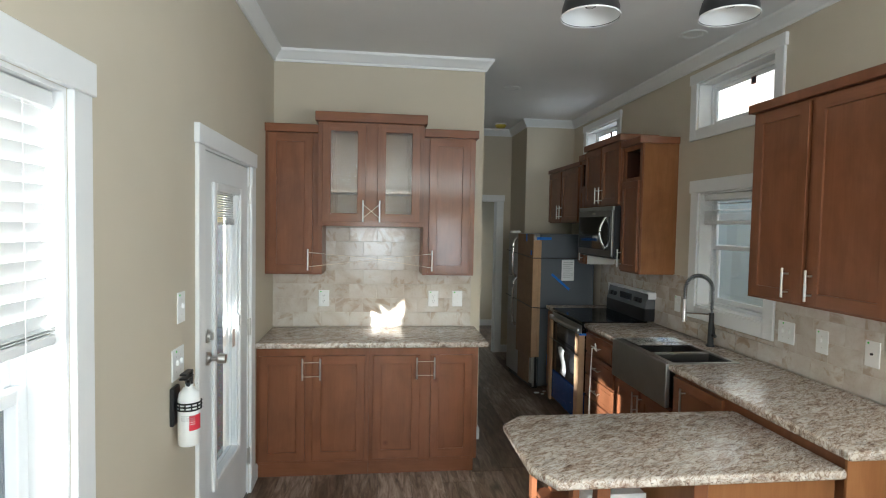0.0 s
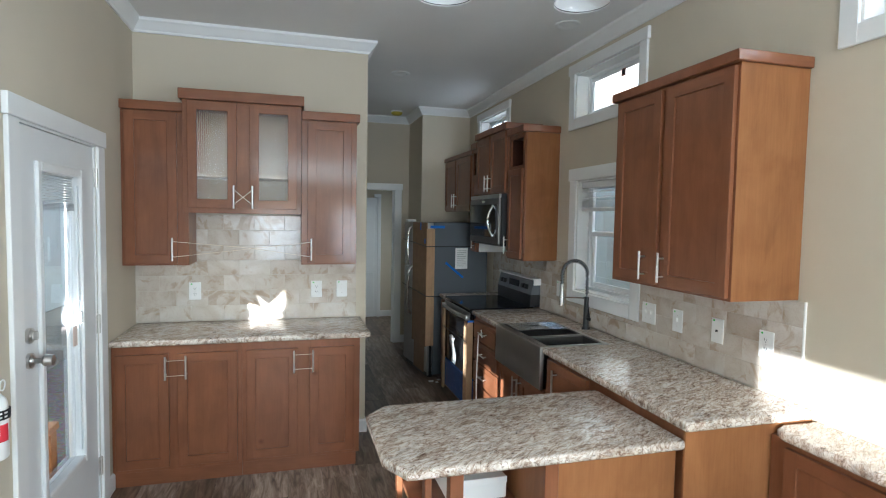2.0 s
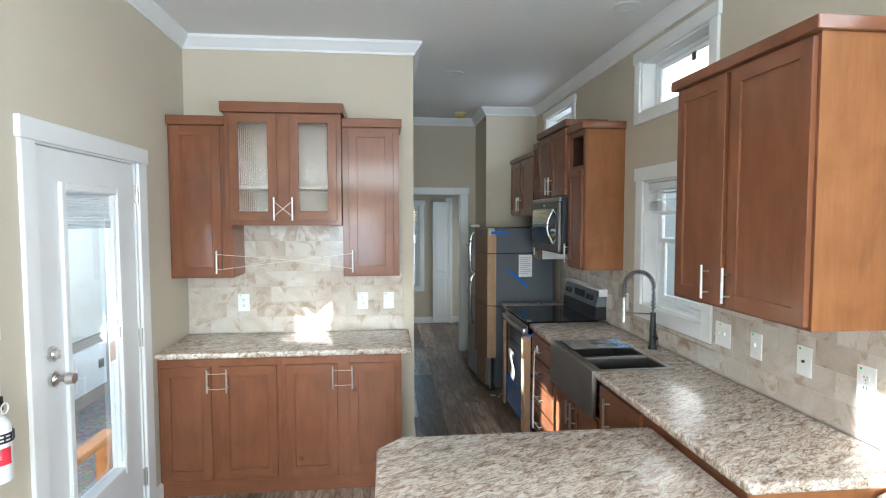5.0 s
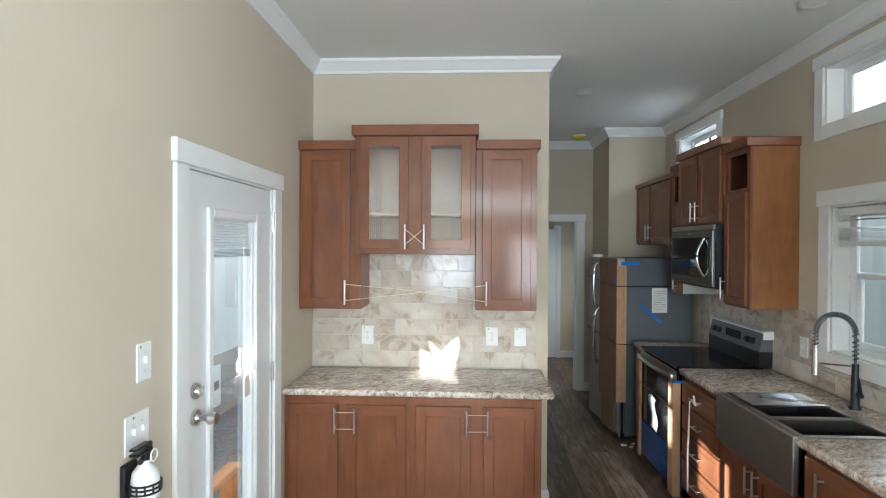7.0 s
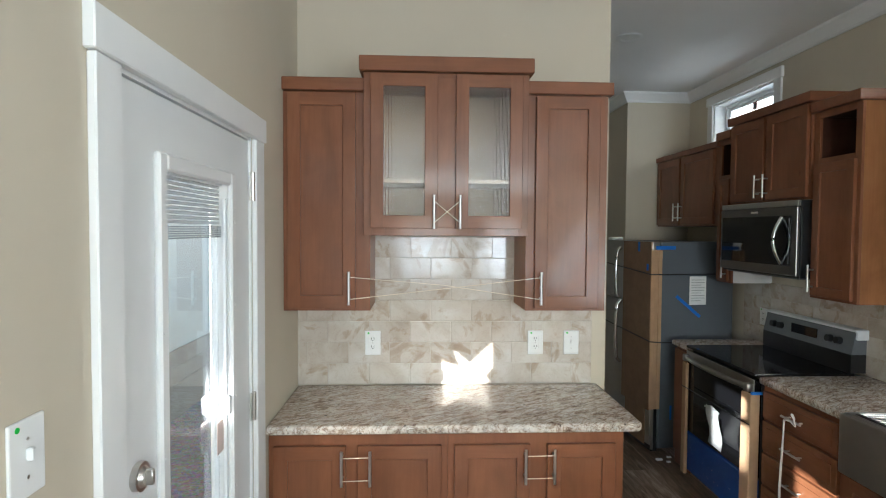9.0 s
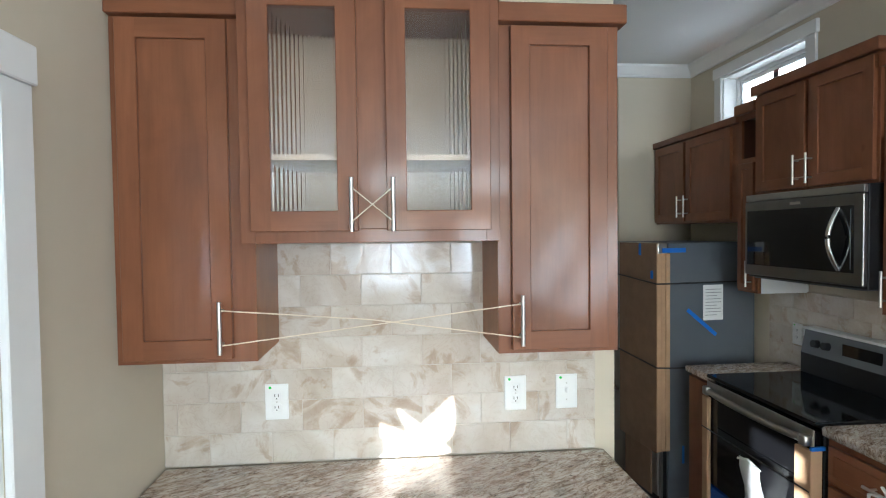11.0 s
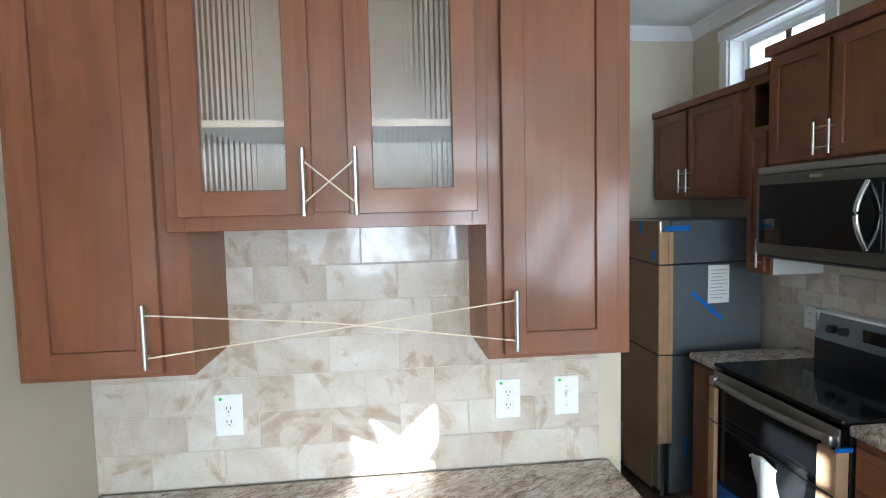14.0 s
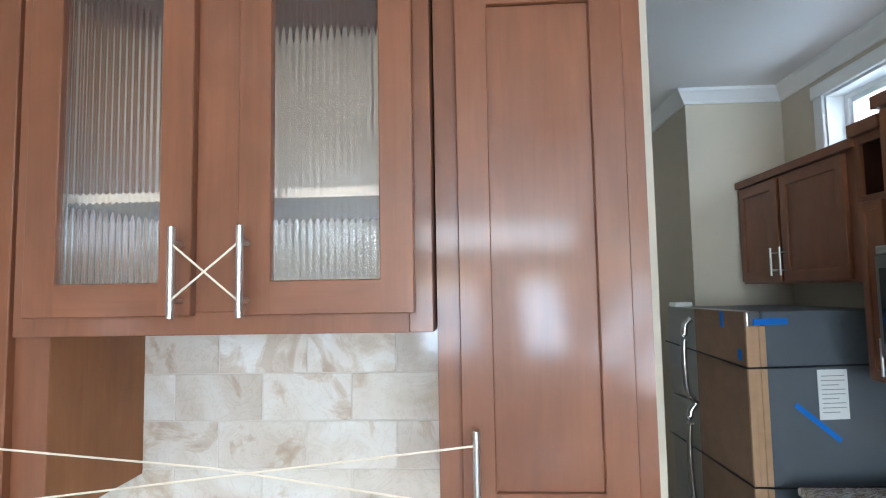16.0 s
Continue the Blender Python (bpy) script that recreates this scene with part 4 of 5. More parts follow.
# apron sink
s = thing("apron_sink", (1.9, 3.325, 0.64), "dark stainless steel farmhouse sink with two bowls", "sink")
part("apron", boxed(1.684, 2.957, 0.645, 1.712, 3.693, 0.908, 0.006, 2), STEEL, s, "brushed apron front")
y0, y1, x0, x1 = 2.957, 3.693, 1.712, 2.149
bm = slab_with_holes("x", 0.900, 0.909, y0, y1, x0, x1, ((y0 + 0.03, 3.22, x0 + 0.03, x1 - 0.03), (3.25, y1 - 0.03, x0 + 0.03, x1 - 0.03)))
for v in bm.verts:
    v.co = Vector((v.co.z, v.co.y, v.co.x))
part("rim", bm, STEEL, s)
for a, b in ((y0 + 0.03, 3.22), (3.25, y1 - 0.03)):
    bm = bmesh.new()
    p0, p1, z0, z1 = x0 + 0.03, x1 - 0.03, 0.69, 0.90
    box(bm, p0 - 0.004, a - 0.004, z0, p0, b + 0.004, z1)
    box(bm, p1, a - 0.004, z0, p1 + 0.004, b + 0.004, z1)
    box(bm, p0, a - 0.004, z0, p1, a, z1)
    box(bm, p0, b, z0, p1, b + 0.004, z1)
    box(bm, p0, a, z0 - 0.004, p1, b, z0)
    bowl = part("bowl", bm, DARKSTEEL, s)
    part("drain", rod(bmesh.new(), ((p0 + p1) / 2, (a + b) / 2, z0), ((p0 + p1) / 2, (a + b) / 2, z0 + 0.004), 0.045, 18), CHROME, bowl)
tr = thing("drying_tray", (1.93, 3.53, 0.91), "ribbed pale drying tray laid across the sink bowl", "tray")
part("frame", boxed(1.73, 3.40, 0.9095, 2.13, 3.66, 0.9125, 0.001), BLACK, tr)
for i in range(12):
    y = 3.415 + i * 0.0205
    part("rib", boxed(1.74, y, 0.9127, 2.12, y + 0.011, 0.918, 0.002), CHROME, tr)

# faucet
f = thing("kitchen_faucet", (2.245, 3.40, 0.907), "tall matte black kitchen faucet with a coiled spring neck", "faucet")
bm = lathe(bmesh.new(), [(0.0, 0.9072), (0.028, 0.9072), (0.028, 0.915), (0.02, 0.925), (0.019, 1.06), (0.016, 1.07), (0.016, 1.135), (0.0, 1.135)], 16, (2.245, 3.40, 0))
part("body", bm, BLACKMETAL, f, "", 40)
part("lever", rod(rod(bmesh.new(), (2.245, 3.40, 0.985), (2.245, 3.352, 0.985), 0.012, 12), (2.245, 3.352, 0.985), (2.225, 3.345, 1.065), 0.0055, 8), BLACKMETAL, f, "", 40)
path = []
for i in range(41):
    a = math.pi * i / 40
    path.append(Vector((2.245 - 0.085 * (1 - math.cos(a)), 3.40 + 0.022 * (1 - math.cos(a)), 1.285 + 0.10 * math.sin(a))))
path = [Vector((2.245, 3.40, 1.13 + 0.014 * i)) for i in range(10)] + path + [path[-1] - Vector((0, 0, 0.012 * i)) for i in range(1, 6)]
part("hose", tube(bmesh.new(), path, 0.0062, 8), GREYPANEL, f, "", 60)
coil, turn = [], 0.0
for i in range(2, len(path) - 1):
    dv = (path[i + 1] - path[i]).normalized()
    side = dv.cross(Vector((0.25, 0.97, 0.0))).normalized()
    up = dv.cross(side)
    for k in range(12):
        turn += 2 * math.pi / 19
        coil.append(path[i].lerp(path[i + 1], k / 12) + (side * math.cos(turn) + up * math.sin(turn)) * 0.0128)
bm = tube(bmesh.new(), coil, 0.0027, 5)
part("spring", bm, DARKCHROME, f, "black spring coil", 40)
e = path[-1]
part("spray_head", rod(rod(bmesh.new(), e, e - Vector((0, 0, 0.06)), 0.013, 12), e - Vector((0, 0, 0.06)), e - Vector((0, 0, 0.155)), 0.015, 12, 0.018), CHROME, f, "chrome pull-down spray head", 40)
part("support_arm", rod(bmesh.new(), (2.245, 3.40, 1.125), (e.x, e.y, 1.13), 0.005, 8), CHROME, f, "", 40)

# peninsula table at the end of the kitchen
pts = ((0.625, 1.745), (1.722, 1.745), (1.722, 2.395), (0.655, 2.395), (0.56, 2.29), (0.56, 1.865))
counter("countertop", pts, 0.828, 0.038, "granite-patterned laminate peninsula top with clipped corners")
c = thing("peninsula_cabinet", (1.4, 2.05, 0), "orange-brown veneered cabinet block under the peninsula", "cabinet")
part("body", boxed(1.16, 1.79, 0.0, 1.711, 2.36, 0.7895, 0.002), WOOD_SIDE, c)
part("corner_stile", boxed(1.145, 1.782, 0.0, 1.20, 1.7895, 0.7895, 0.002), WOOD_V, c)
c = thing("open_shelf_unit", (0.93, 2.05, 0), "open wooden shelf unit under the end of the peninsula", "shelf")
for x, y in ((0.70, 1.80), (0.79, 1.80), (0.70, 2.30), (0.79, 2.30)):
    part("post", boxed(x, y, 0, x + (0.024 if x < 0.75 else 0.05), y + 0.045, 0.7895, 0.002), WOOD_V, c)
part("shelf", boxed(0.725, 1.805, 0.49, 1.159, 2.345, 0.508, 0.002), WOOD_X, c)
part("bottom", boxed(0.725, 1.805, 0.08, 1.159, 2.345, 0.098, 0.002), WOOD_X, c)

wb = thing("white_carton", (0.95, 2.2, 0.508), "flat white carton lying on the open shelf", "box")
part("carton", boxed(0.87, 2.08, 0.5085, 1.12, 2.30, 0.60, 0.004), PAPER, wb)
part("lid_flap", boxed(0.87, 2.075, 0.575, 1.12, 2.0795, 0.602, 0.001), PAPER, wb)
rs = random.Random(7)
for fx, fy, fs in ((1.60, 5.30, 0.05), (1.70, 5.34, 0.035), (1.66, 5.26, 0.03)):
    bm = boxed(fx, fy, 0.001, fx + fs, fy + fs * 0.5, 0.012, 0.003)
    for v in bm.verts:
        v.co += Vector((rs.uniform(-1, 1), rs.uniform(-1, 1), 0)) * 0.004
    single("packing_scrap", bm, FOAM, "torn white foam packing scrap on the floor", "scrap", "packing scraps by the refrigerator")

# low sideboard along the kitchen wall
F = facing("x", -1, 2.12)
c = thing("sideboard", (2.22, 0.7, 0), "low reddish-brown wooden sideboard along the wall", "cabinet")
carcass(c, F, -0.4, 1.738, 0.09, 0.826, RW - 2.121)
part("toe_kick", fbox(bmesh.new(), F, -0.399, 1.737, -0.15, -0.03, 0, 0.0895), WOOD_Y, c)
for i, (a, b) in enumerate(((1.26, 1.66), (0.82, 1.22), (0.34, 0.74), (-0.10, 0.30))):
    dr = shaker(c, F, a, b, 0.115, 0.80, WOOD_Y)
    h = a + 0.035 if i % 2 == 0 else b - 0.035
    bar_handle(dr, F, h, 0.60, 0.75)
counter("countertop", ((2.085, 1.66), (2.105, 1.70), (2.15, 1.72), (RW - 0.004, 1.72), (RW - 0.004, -0.42), (2.085, -0.42)), 0.865, 0.0385, "shallow granite-patterned laminate top on the sideboard")

# ---- appliances ----
r = thing("electric_range", (2.0, 4.685, 0), "new black and stainless electric range still in its shipping wrap", "range")
y0, y1 = 4.300, 5.070
part("body", boxed(1.735, y0 + 0.004, 0.02, RW - 0.012, y1 - 0.004, 0.895, 0.003), BLACK, r)
part("cooktop", boxed(1.690, y0, 0.896, 2.262, y1, 0.914, 0.005, 2), BLACKGLASS, r, "black glass cooktop")
part("oven_door", boxed(1.694, y0 + 0.006, 0.325, 1.734, y1 - 0.006, 0.880, 0.004), BLACKGLASS, r, "black glass oven door")
part("door_trim", boxed(1.688, y0 + 0.006, 0.808, 1.6935, y1 - 0.006, 0.88, 0.002), STEEL, r)
bm = bmesh.new()
tube(bm, [(1.650 + 0.03 * (abs(i - 8) / 8) ** 2.5, y0 + 0.02 + (y1 - y0 - 0.04) * i / 16, 0.833) for i in range(17)], 0.016, 10)
for y in (y0 + 0.035, y1 - 0.035):
    box(bm, 1.655, y - 0.02, 0.812, 1.69, y + 0.02, 0.856, 0.004)
part("oven_handle", bm, STEEL, r, "stainless bar handle", 50)
part("bottom_drawer", boxed(1.692, y0 + 0.006, 0.055, 1.734, y1 - 0.006, 0.315, 0.004), BLUEFILM, r, "drawer under blue protective film")
bg = part("control_panel", prism(bmesh.new(), ((2.235, y0), (2.323, y0), (2.323, y1), (2.235, y1)), 0.915, 1.02), BLACK, r)
bm = bmesh.new()
q = [bm.verts.new(p) for p in ((2.235, y0, 1.02), (2.235, y1, 1.02), (2.262, y1, 1.145), (2.262, y0, 1.145), (2.323, y0, 1.02), (2.323, y1, 1.02), (2.323, y1, 1.145), (2.323, y0, 1.145))]
for idx in ((0, 1, 2, 3), (4, 7, 6, 5), (0, 3, 7, 4), (1, 5, 6, 2), (3, 2, 6, 7), (0, 4, 5, 1)):
    bm.faces.new([q[i] for i in idx])
part("control_face", bm, GREYPANEL, r, "slate grey control face")


def on_face(y, z, d):
    return (2.235 + 0.027 * (z - 1.02) / 0.125 - d, y, z)


for y in (4.40, 4.47, 4.90, 4.97):
    part("knob", rod(bmesh.new(), on_face(y, 1.08, 0), on_face(y, 1.084, 0.026), 0.023, 16, 0.02), BLACK, bg, "", 40)
part("display", boxed(2.243, 4.575, 1.05, 2.2475, 4.80, 1.115), BLACKGLASS, bg)
for y in (y0 - 0.012, y1 + 0.001):
    part("foam_flap", prism(bmesh.new(), ((2.258, y), (2.328, y), (2.328, y + 0.011), (2.258, y + 0.011)), 1.102, 1.1565, 0.004, 2), FOAM, r, "white foam shipping flap")
part("foam_strip", boxed(2.247, y0 - 0.013, 1.1465, 2.328, y1 + 0.013, 1.160, 0.005, 2), FOAM, r, "white foam strip over the control panel")
for a, b in ((y0 - 0.001, y0 + 0.085), (y1 - 0.05, y1 + 0.001)):
    bm = boxed(1.664, a, 0.03, 1.687, b, 0.80, 0.004)
    if a < 4.6:
        box(bm, 1.6645, a - 0.006, 0.03, 1.716, a - 0.0005, 0.80, 0.001)
    part("cardboard_post", bm, CARDTAN, r, "tan cardboard corner post")
part("blue_tape_strip", boxed(1.668, y0 - 0.008, 0.801, 1.73, y0 + 0.003, 0.816), BLUETAPE, r)
part("strap", boxed(1.6615, y0 - 0.002, 0.63, 1.6635, y1 + 0.002, 0.636), BLACK, r, "black packing strap")
hb = thing("hang_tag", (1.645, 4.63, 0.385), "white printed paper booklet hung on the oven handle", "paper")
bm = bmesh.new()
g = [[bm.verts.new((1.636 + 0.012 * math.sin(j * 1.1) + 0.003 * i - k * 0.0015, 4.525 + 0.16 * i / 3 + 0.02 * (j / 5), 0.385 + 0.235 * j / 5)) for i in range(4)] for k in (0,) for j in range(6)]
for j in range(5):
    for i in range(3):
        bm.faces.new((g[j][i], g[j][i + 1], g[j + 1][i + 1], g[j + 1][i]))
bmesh.ops.solidify(bm, geom=bm.faces[:], thickness=0.003)
part("booklet", bm, PAPER, hb, "", 60)
part("cable_tie", tube(bmesh.new(), [(1.640, 4.72, 0.60), (1.635, 4.64, 0.625), (1.638, 4.56, 0.605)], 0.006, 6), PLASTIC, hb)

mw = thing("microwave", (2.13, 4.75, 1.437), "stainless over-the-range microwave oven with a curved handle", "microwave")
y0, y1 = 4.367, 5.137
part("body", boxed(1.975, y0, 1.437, RW - 0.003, y1, 1.884, 0.003), BLACK, mw)
part("door", boxed(1.950, y0 + 0.002, 1.450, 1.9745, y1 - 0.002, 1.845, 0.006, 2), DARKSTEEL, mw)
part("vent_grille", boxed(1.955, y0 + 0.002, 1.848, 1.9745, y1 - 0.002, 1.882, 0.003), STEEL, mw)
part("window_glass", boxed(1.9465, y0 + 0.045, 1.505, 1.9495, y1 - 0.025, 1.795, 0.002), BLACKGLASS, mw)
part("control_strip", boxed(1.9455, y0 + 0.058, 1.52, 1.9466, y0 + 0.062, 1.78), GREYPANEL, mw)
bm = tube(bmesh.new(), [(1.948 - 0.05 * math.sin(math.pi * i / 16), y0 + 0.125, 1.515 + 0.27 * i / 16) for i in range(17)], 0.012, 10)
part("handle", bm, CHROME, mw, "curved chrome handle", 60)
part("badge", boxed(1.948, 4.72, 1.815, 1.9495, 4.79, 1.828), CHROME, mw)
part("underside_vent", boxed(1.99, y0 + 0.03, 1.430, 2.28, y1 - 0.03, 1.4365), GREYPANEL, mw)

# refrigerator, turned slightly out of square
fm = pose(1.597, 5.440, 0, 0, 0, 7.0)
fr = thing("refrigerator", label="grey top-freezer refrigerator with cardboard shipping wrap and black straps", category="refrigerator", m=fm)
part("body", boxed(0.075, 0, 0.03, 0.690, 0.745, 1.618, 0.004), GREYPAINT, fr)
part("freezer_door", boxed(0.004, 0.004, 1.135, 0.070, 0.741, 1.62, 0.006, 2), STEEL, fr)
part("fridge_door", boxed(0.004, 0.004, 0.06, 0.070, 0.741, 1.125, 0.006, 2), STEEL, fr)
part("kick_grille", boxed(0.03, 0.02, 0.005, 0.08, 0.72, 0.055), BLACK, fr)
part("hinge_cover", boxed(0.01, 0.655, 1.6205, 0.11, 0.735, 1.645, 0.004), PLASTIC, fr)
part("front_cardboard", boxed(-0.010, 0.0, 0.33, 0.003, 0.42, 1.618, 0.002), CARD, fr, "brown cardboard sheet over the doors")
part("lower_cardboard", boxed(-0.006, 0.06, 0.05, 0.003, 0.36, 0.329, 0.002), CARD, fr)
for k in range(3):
    part("corner_post", boxed(-0.012 + 0.030 * k, -0.014 + 0.003 * (k % 2), 0.34, 0.0175 + 0.030 * k, -0.001, 1.555, 0.002), CARDTAN, fr, "tan cardboard corner post")
part("foot_post", boxed(0.012, -0.012, 0.03, 0.030, -0.001, 0.339, 0.002), STEEL, fr)
part("dark_gap", boxed(0.03, -0.004, 0.05, 0.06, -0.001, 0.339), BLACK, fr)
for z0, z1 in ((1.14, 1.56), (0.60, 1.12)):
    part("door_handle", tube(bmesh.new(), [(-0.004 - 0.045 * math.sin(math.pi * i / 16) ** 0.25, 0.475 - 0.015 * (z0 < 1), z0 + (z1 - z0) * i / 16) for i in range(17)], 0.017, 8), CHROME, fr, "curved chrome door handle", 60)
for z, dz in ((1.372, 0.0), (0.862, -0.03)):
    for a, b in (((-0.015, -0.0165, z), (0.10, -0.0165, z + dz * 0.3)), ((0.10, -0.0165, z + dz * 0.3), (0.692, -0.003, z + dz)), ((-0.0155, -0.0165, z), (-0.0135, 0.745, z + 0.05))):
        part("strap", tube(bmesh.new(), [a, b], 0.0045, 5), BLACK, fr, "black packing strap")
part("paper_sheet", boxed(0.315, -0.003, 1.135, 0.455, -0.0005, 1.355), PAPER, fr, "white printed sheet taped to the side")
for i in range(9):
    part("print_line", boxed(0.33, -0.0042, 1.325 - i * 0.02, 0.44 - (0.03 if i % 3 == 2 else 0), -0.0032, 1.329 - i * 0.02), GREYINK, fr)
tape = part("blue_tape", boxed(0, 0, -0.012, 0.26, 0.002, 0.012), BLUETAPE, fr)
tape.matrix_basis = pose(0.205, -0.003, 1.205, 0, 39, 0)
part("blue_tape", boxed(0.03, -0.006, 1.56, 0.19, -0.0005, 1.588), BLUETAPE, fr)
part("blue_tape", boxed(-0.0125, 0.16, 1.54, -0.0105, 0.185, 1.615), BLUETAPE, fr)
part("blue_tape", boxed(-0.0125, 0.03, 1.40, -0.0105, 0.055, 1.45), BLUETAPE, fr)
part("blue_tape", boxed(0.17, -0.003, 0.25, 0.185, -0.0005, 0.36), BLUETAPE, fr)

# ribbon hung on the drawer handles
F = facing("x", -1, 1.735)
pts = [(1.678, 3.985, 0.80), (1.672, 3.96, 0.785), (1.676, 3.955, 0.75), (1.674, 3.985, 0.765), (1.672, 4.03, 0.755), (1.670, 4.035, 0.60), (1.668, 4.045, 0.40), (1.668, 4.04, 0.18)]
single("ribbon", tube(bmesh.new(), pts, 0.006, 5), PLASTIC, "white cord hung down over the drawer handles", "cord", smooth=60)

# ---- fixtures ----
def plate(kind, w=0.079, h=0.124):
    """A wall plate in its own coordinates, facing -y."""
    t = thing("outlet" if kind == "outlet" else "switch", label={"outlet": "white duplex electrical outlet with a green sticker", "switch": "white plastic wall switch plate", "double": "white double wall switch plate", "jack": "white wall plate with a coaxial socket"}[kind], category="outlet" if kind in ("outlet", "jack") else "switch", group="wall plates", m=Matrix.Identity(4))
    part("plate", boxed(-w / 2, -0.006, -h / 2, w / 2, 0, h / 2, 0.003, 2), PLASTIC, t)
    if kind == "outlet":
        for z in (-0.02, 0.02):
            rc = part("receptacle", boxed(-0.0165, -0.0075, z - 0.0145, 0.0165, -0.0055, z + 0.0145, 0.003), PLASTIC, t)
            for x in (-0.006, 0.006):
                part("slot", boxed(x - 0.0012, -0.0080, z - 0.002, x + 0.0012, -0.0074, z + 0.007), BLACK, rc)
            part("slot", rod(bmesh.new(), (0, -0.0080, z - 0.008), (0, -0.0074, z - 0.008), 0.0024, 8), BLACK, rc)
        part("screw", rod(bmesh.new(), (0, -0.0072, 0), (0, -0.0058, 0), 0.003, 8), NICKEL, t)
    elif kind == "jack":
        part("socket", rod(bmesh.new(), (0, -0.013, 0), (0, -0.0058, 0), 0.006, 10), BLACK, t)
    else:
        for x in ((0,) if kind == "switch" else (-0.023, 0.023)):
            part("toggle", boxed(x - 0.005, -0.016, -0.004, x + 0.005, -0.0058, 0.016, 0.002), PLASTIC, t)
            for z in (-0.03, 0.03):
                part("screw", rod(bmesh.new(), (x, -0.0068, z), (x, -0.0058, z), 0.003, 8), NICKEL, t)
    part("sticker", rod(bmesh.new(), (-0.022, -0.0068, h / 2 - 0.012), (-0.022, -0.0060, h / 2 - 0.012), 0.005, 10), GREEN, t)
    return t


TF = HW - 0.010
first = plate("outlet")
first.matrix_basis = pose(-0.401, TF, 1.122)
copy_thing(first, pose(0.434, TF, 1.122))
sw = plate("switch")
sw.matrix_basis = pose(0.621, TF, 1.122)
TX = RW - 0.010
copy_thing(first, pose(TX, 1.975, 1.122, 0, 0, -90))
jk = plate("jack")
jk.matrix_basis = pose(TX, 2.268, 1.125, 0, 0, -90)
copy_thing(sw, pose(TX, 2.562, 1.12, 0, 0, -90))
dbl = plate("double", 0.125)
dbl.matrix_basis = pose(TX, 2.815, 1.12, 0, 0, -90)
copy_thing(sw, pose(TX, 3.955, 1.118, 0, 0, -90))
copy_thing(first, pose(TX, 5.205, 1.09, 0, 0, -90))
copy_thing(sw, pose(LW, 2.262, 1.345, 0, 0, 90))
copy_thing(dbl, pose(LW, 2.225, 1.128, 0, 0, 90))

# fire extinguisher on its bracket
x, y = LW + 0.062, 2.175
e = thing("fire_extinguisher", (x, y, 0.82), "small white fire extinguisher with a red label in a black bracket", "extinguisher")
part("cylinder", lathe(bmesh.new(), [(0.0, 0.822), (0.036, 0.822), (0.041, 0.828), (0.041, 1.0), (0.037, 1.025), (0.022, 1.043), (0.015, 1.048), (0.015, 1.06), (0.0, 1.06)], 24, (x, y, 0)), PLASTIC, e, "white painted cylinder", 50)
bm = bmesh.new()
for i in range(9):
    a0, a1 = radians(-72 + 8 * i), radians(-64 + 8 * i)
    bm.faces.new([bm.verts.new((x + 0.0418 * math.cos(a), y + 0.0418 * math.sin(a), z)) for a, z in ((a0, 0.886), (a1, 0.886), (a1, 0.945), (a0, 0.945))])
bmesh.ops.remove_doubles(bm, verts=bm.verts, dist=1e-5)
bmesh.ops.solidify(bm, geom=bm.faces[:], thickness=0.0006)
part("red_label", bm, RED, e)
for i in range(5):
    bm = bmesh.new()
    for j in range(6):
        a0, a1 = radians(-112 + 12 * j), radians(-102 + 12 * j)
        z = 0.942 - i * 0.008
        bm.faces.new([bm.verts.new((x + 0.0428 * math.cos(a), y + 0.0428 * math.sin(a), zz)) for a, zz in ((a0, z), (a1, z), (a1, z + 0.0025), (a0, z + 0.0025))])
    part("print_line", bm, GREYINK if i < 3 else PAPER, e)
bm = bmesh.new()
for z in (0.965, 0.978, 0.991):
    for j in range(24):
        a0, a1 = 2 * math.pi * j / 24, 2 * math.pi * (j + 1) / 24
        p, q = (x + 0.045 * math.cos(a0), y + 0.045 * math.sin(a0), z), (x + 0.045 * math.cos(a1), y + 0.045 * math.sin(a1), z)
        rod(bm, p, q, 0.0032, 5)
for j in range(12):
    a = 2 * math.pi * j / 12
    rod(bm, (x + 0.045 * math.cos(a), y + 0.045 * math.sin(a), 0.962), (x + 0.045 * math.cos(a), y + 0.045 * math.sin(a), 0.994), 0.003, 5)
part("strap_band", bm, BLACK, e, "black plastic retaining band")
part("bracket", boxed(LW + 0.001, y - 0.035, 0.90, LW + 0.017, y + 0.035, 1.05, 0.004), BLACK, e)
bm = rod(bmesh.new(), (x, y, 1.058), (x, y, 1.085), 0.014, 12)
box(bm, x - 0.02, y - 0.055, 1.085, x + 0.012, y + 0.022, 1.094, 0.003)
box(bm, x - 0.016, y - 0.06, 1.104, x + 0.010, y + 0.02, 1.112, 0.003)
box(bm, x - 0.008, y + 0.008, 1.06, x + 0.008, y + 0.028, 1.11, 0.003)
rod(bm, (x, y - 0.01, 1.07), (x + 0.012, y - 0.045, 1.068), 0.008, 8)
part("valve", bm, BLACK, e, "black squeeze valve")
bm = bmesh.new()
for j in range(16):
    a0, a1 = 2 * math.pi * j / 16, 2 * math.pi * (j + 1) / 16
    rod(bm, (x + 0.028, y + 0.018 * math.cos(a0), 1.075 + 0.018 * math.sin(a0)), (x + 0.028, y + 0.018 * math.cos(a1), 1.075 + 0.018 * math.sin(a1)), 0.0025, 5)
part("pull_ring", bm, PLASTIC, e)

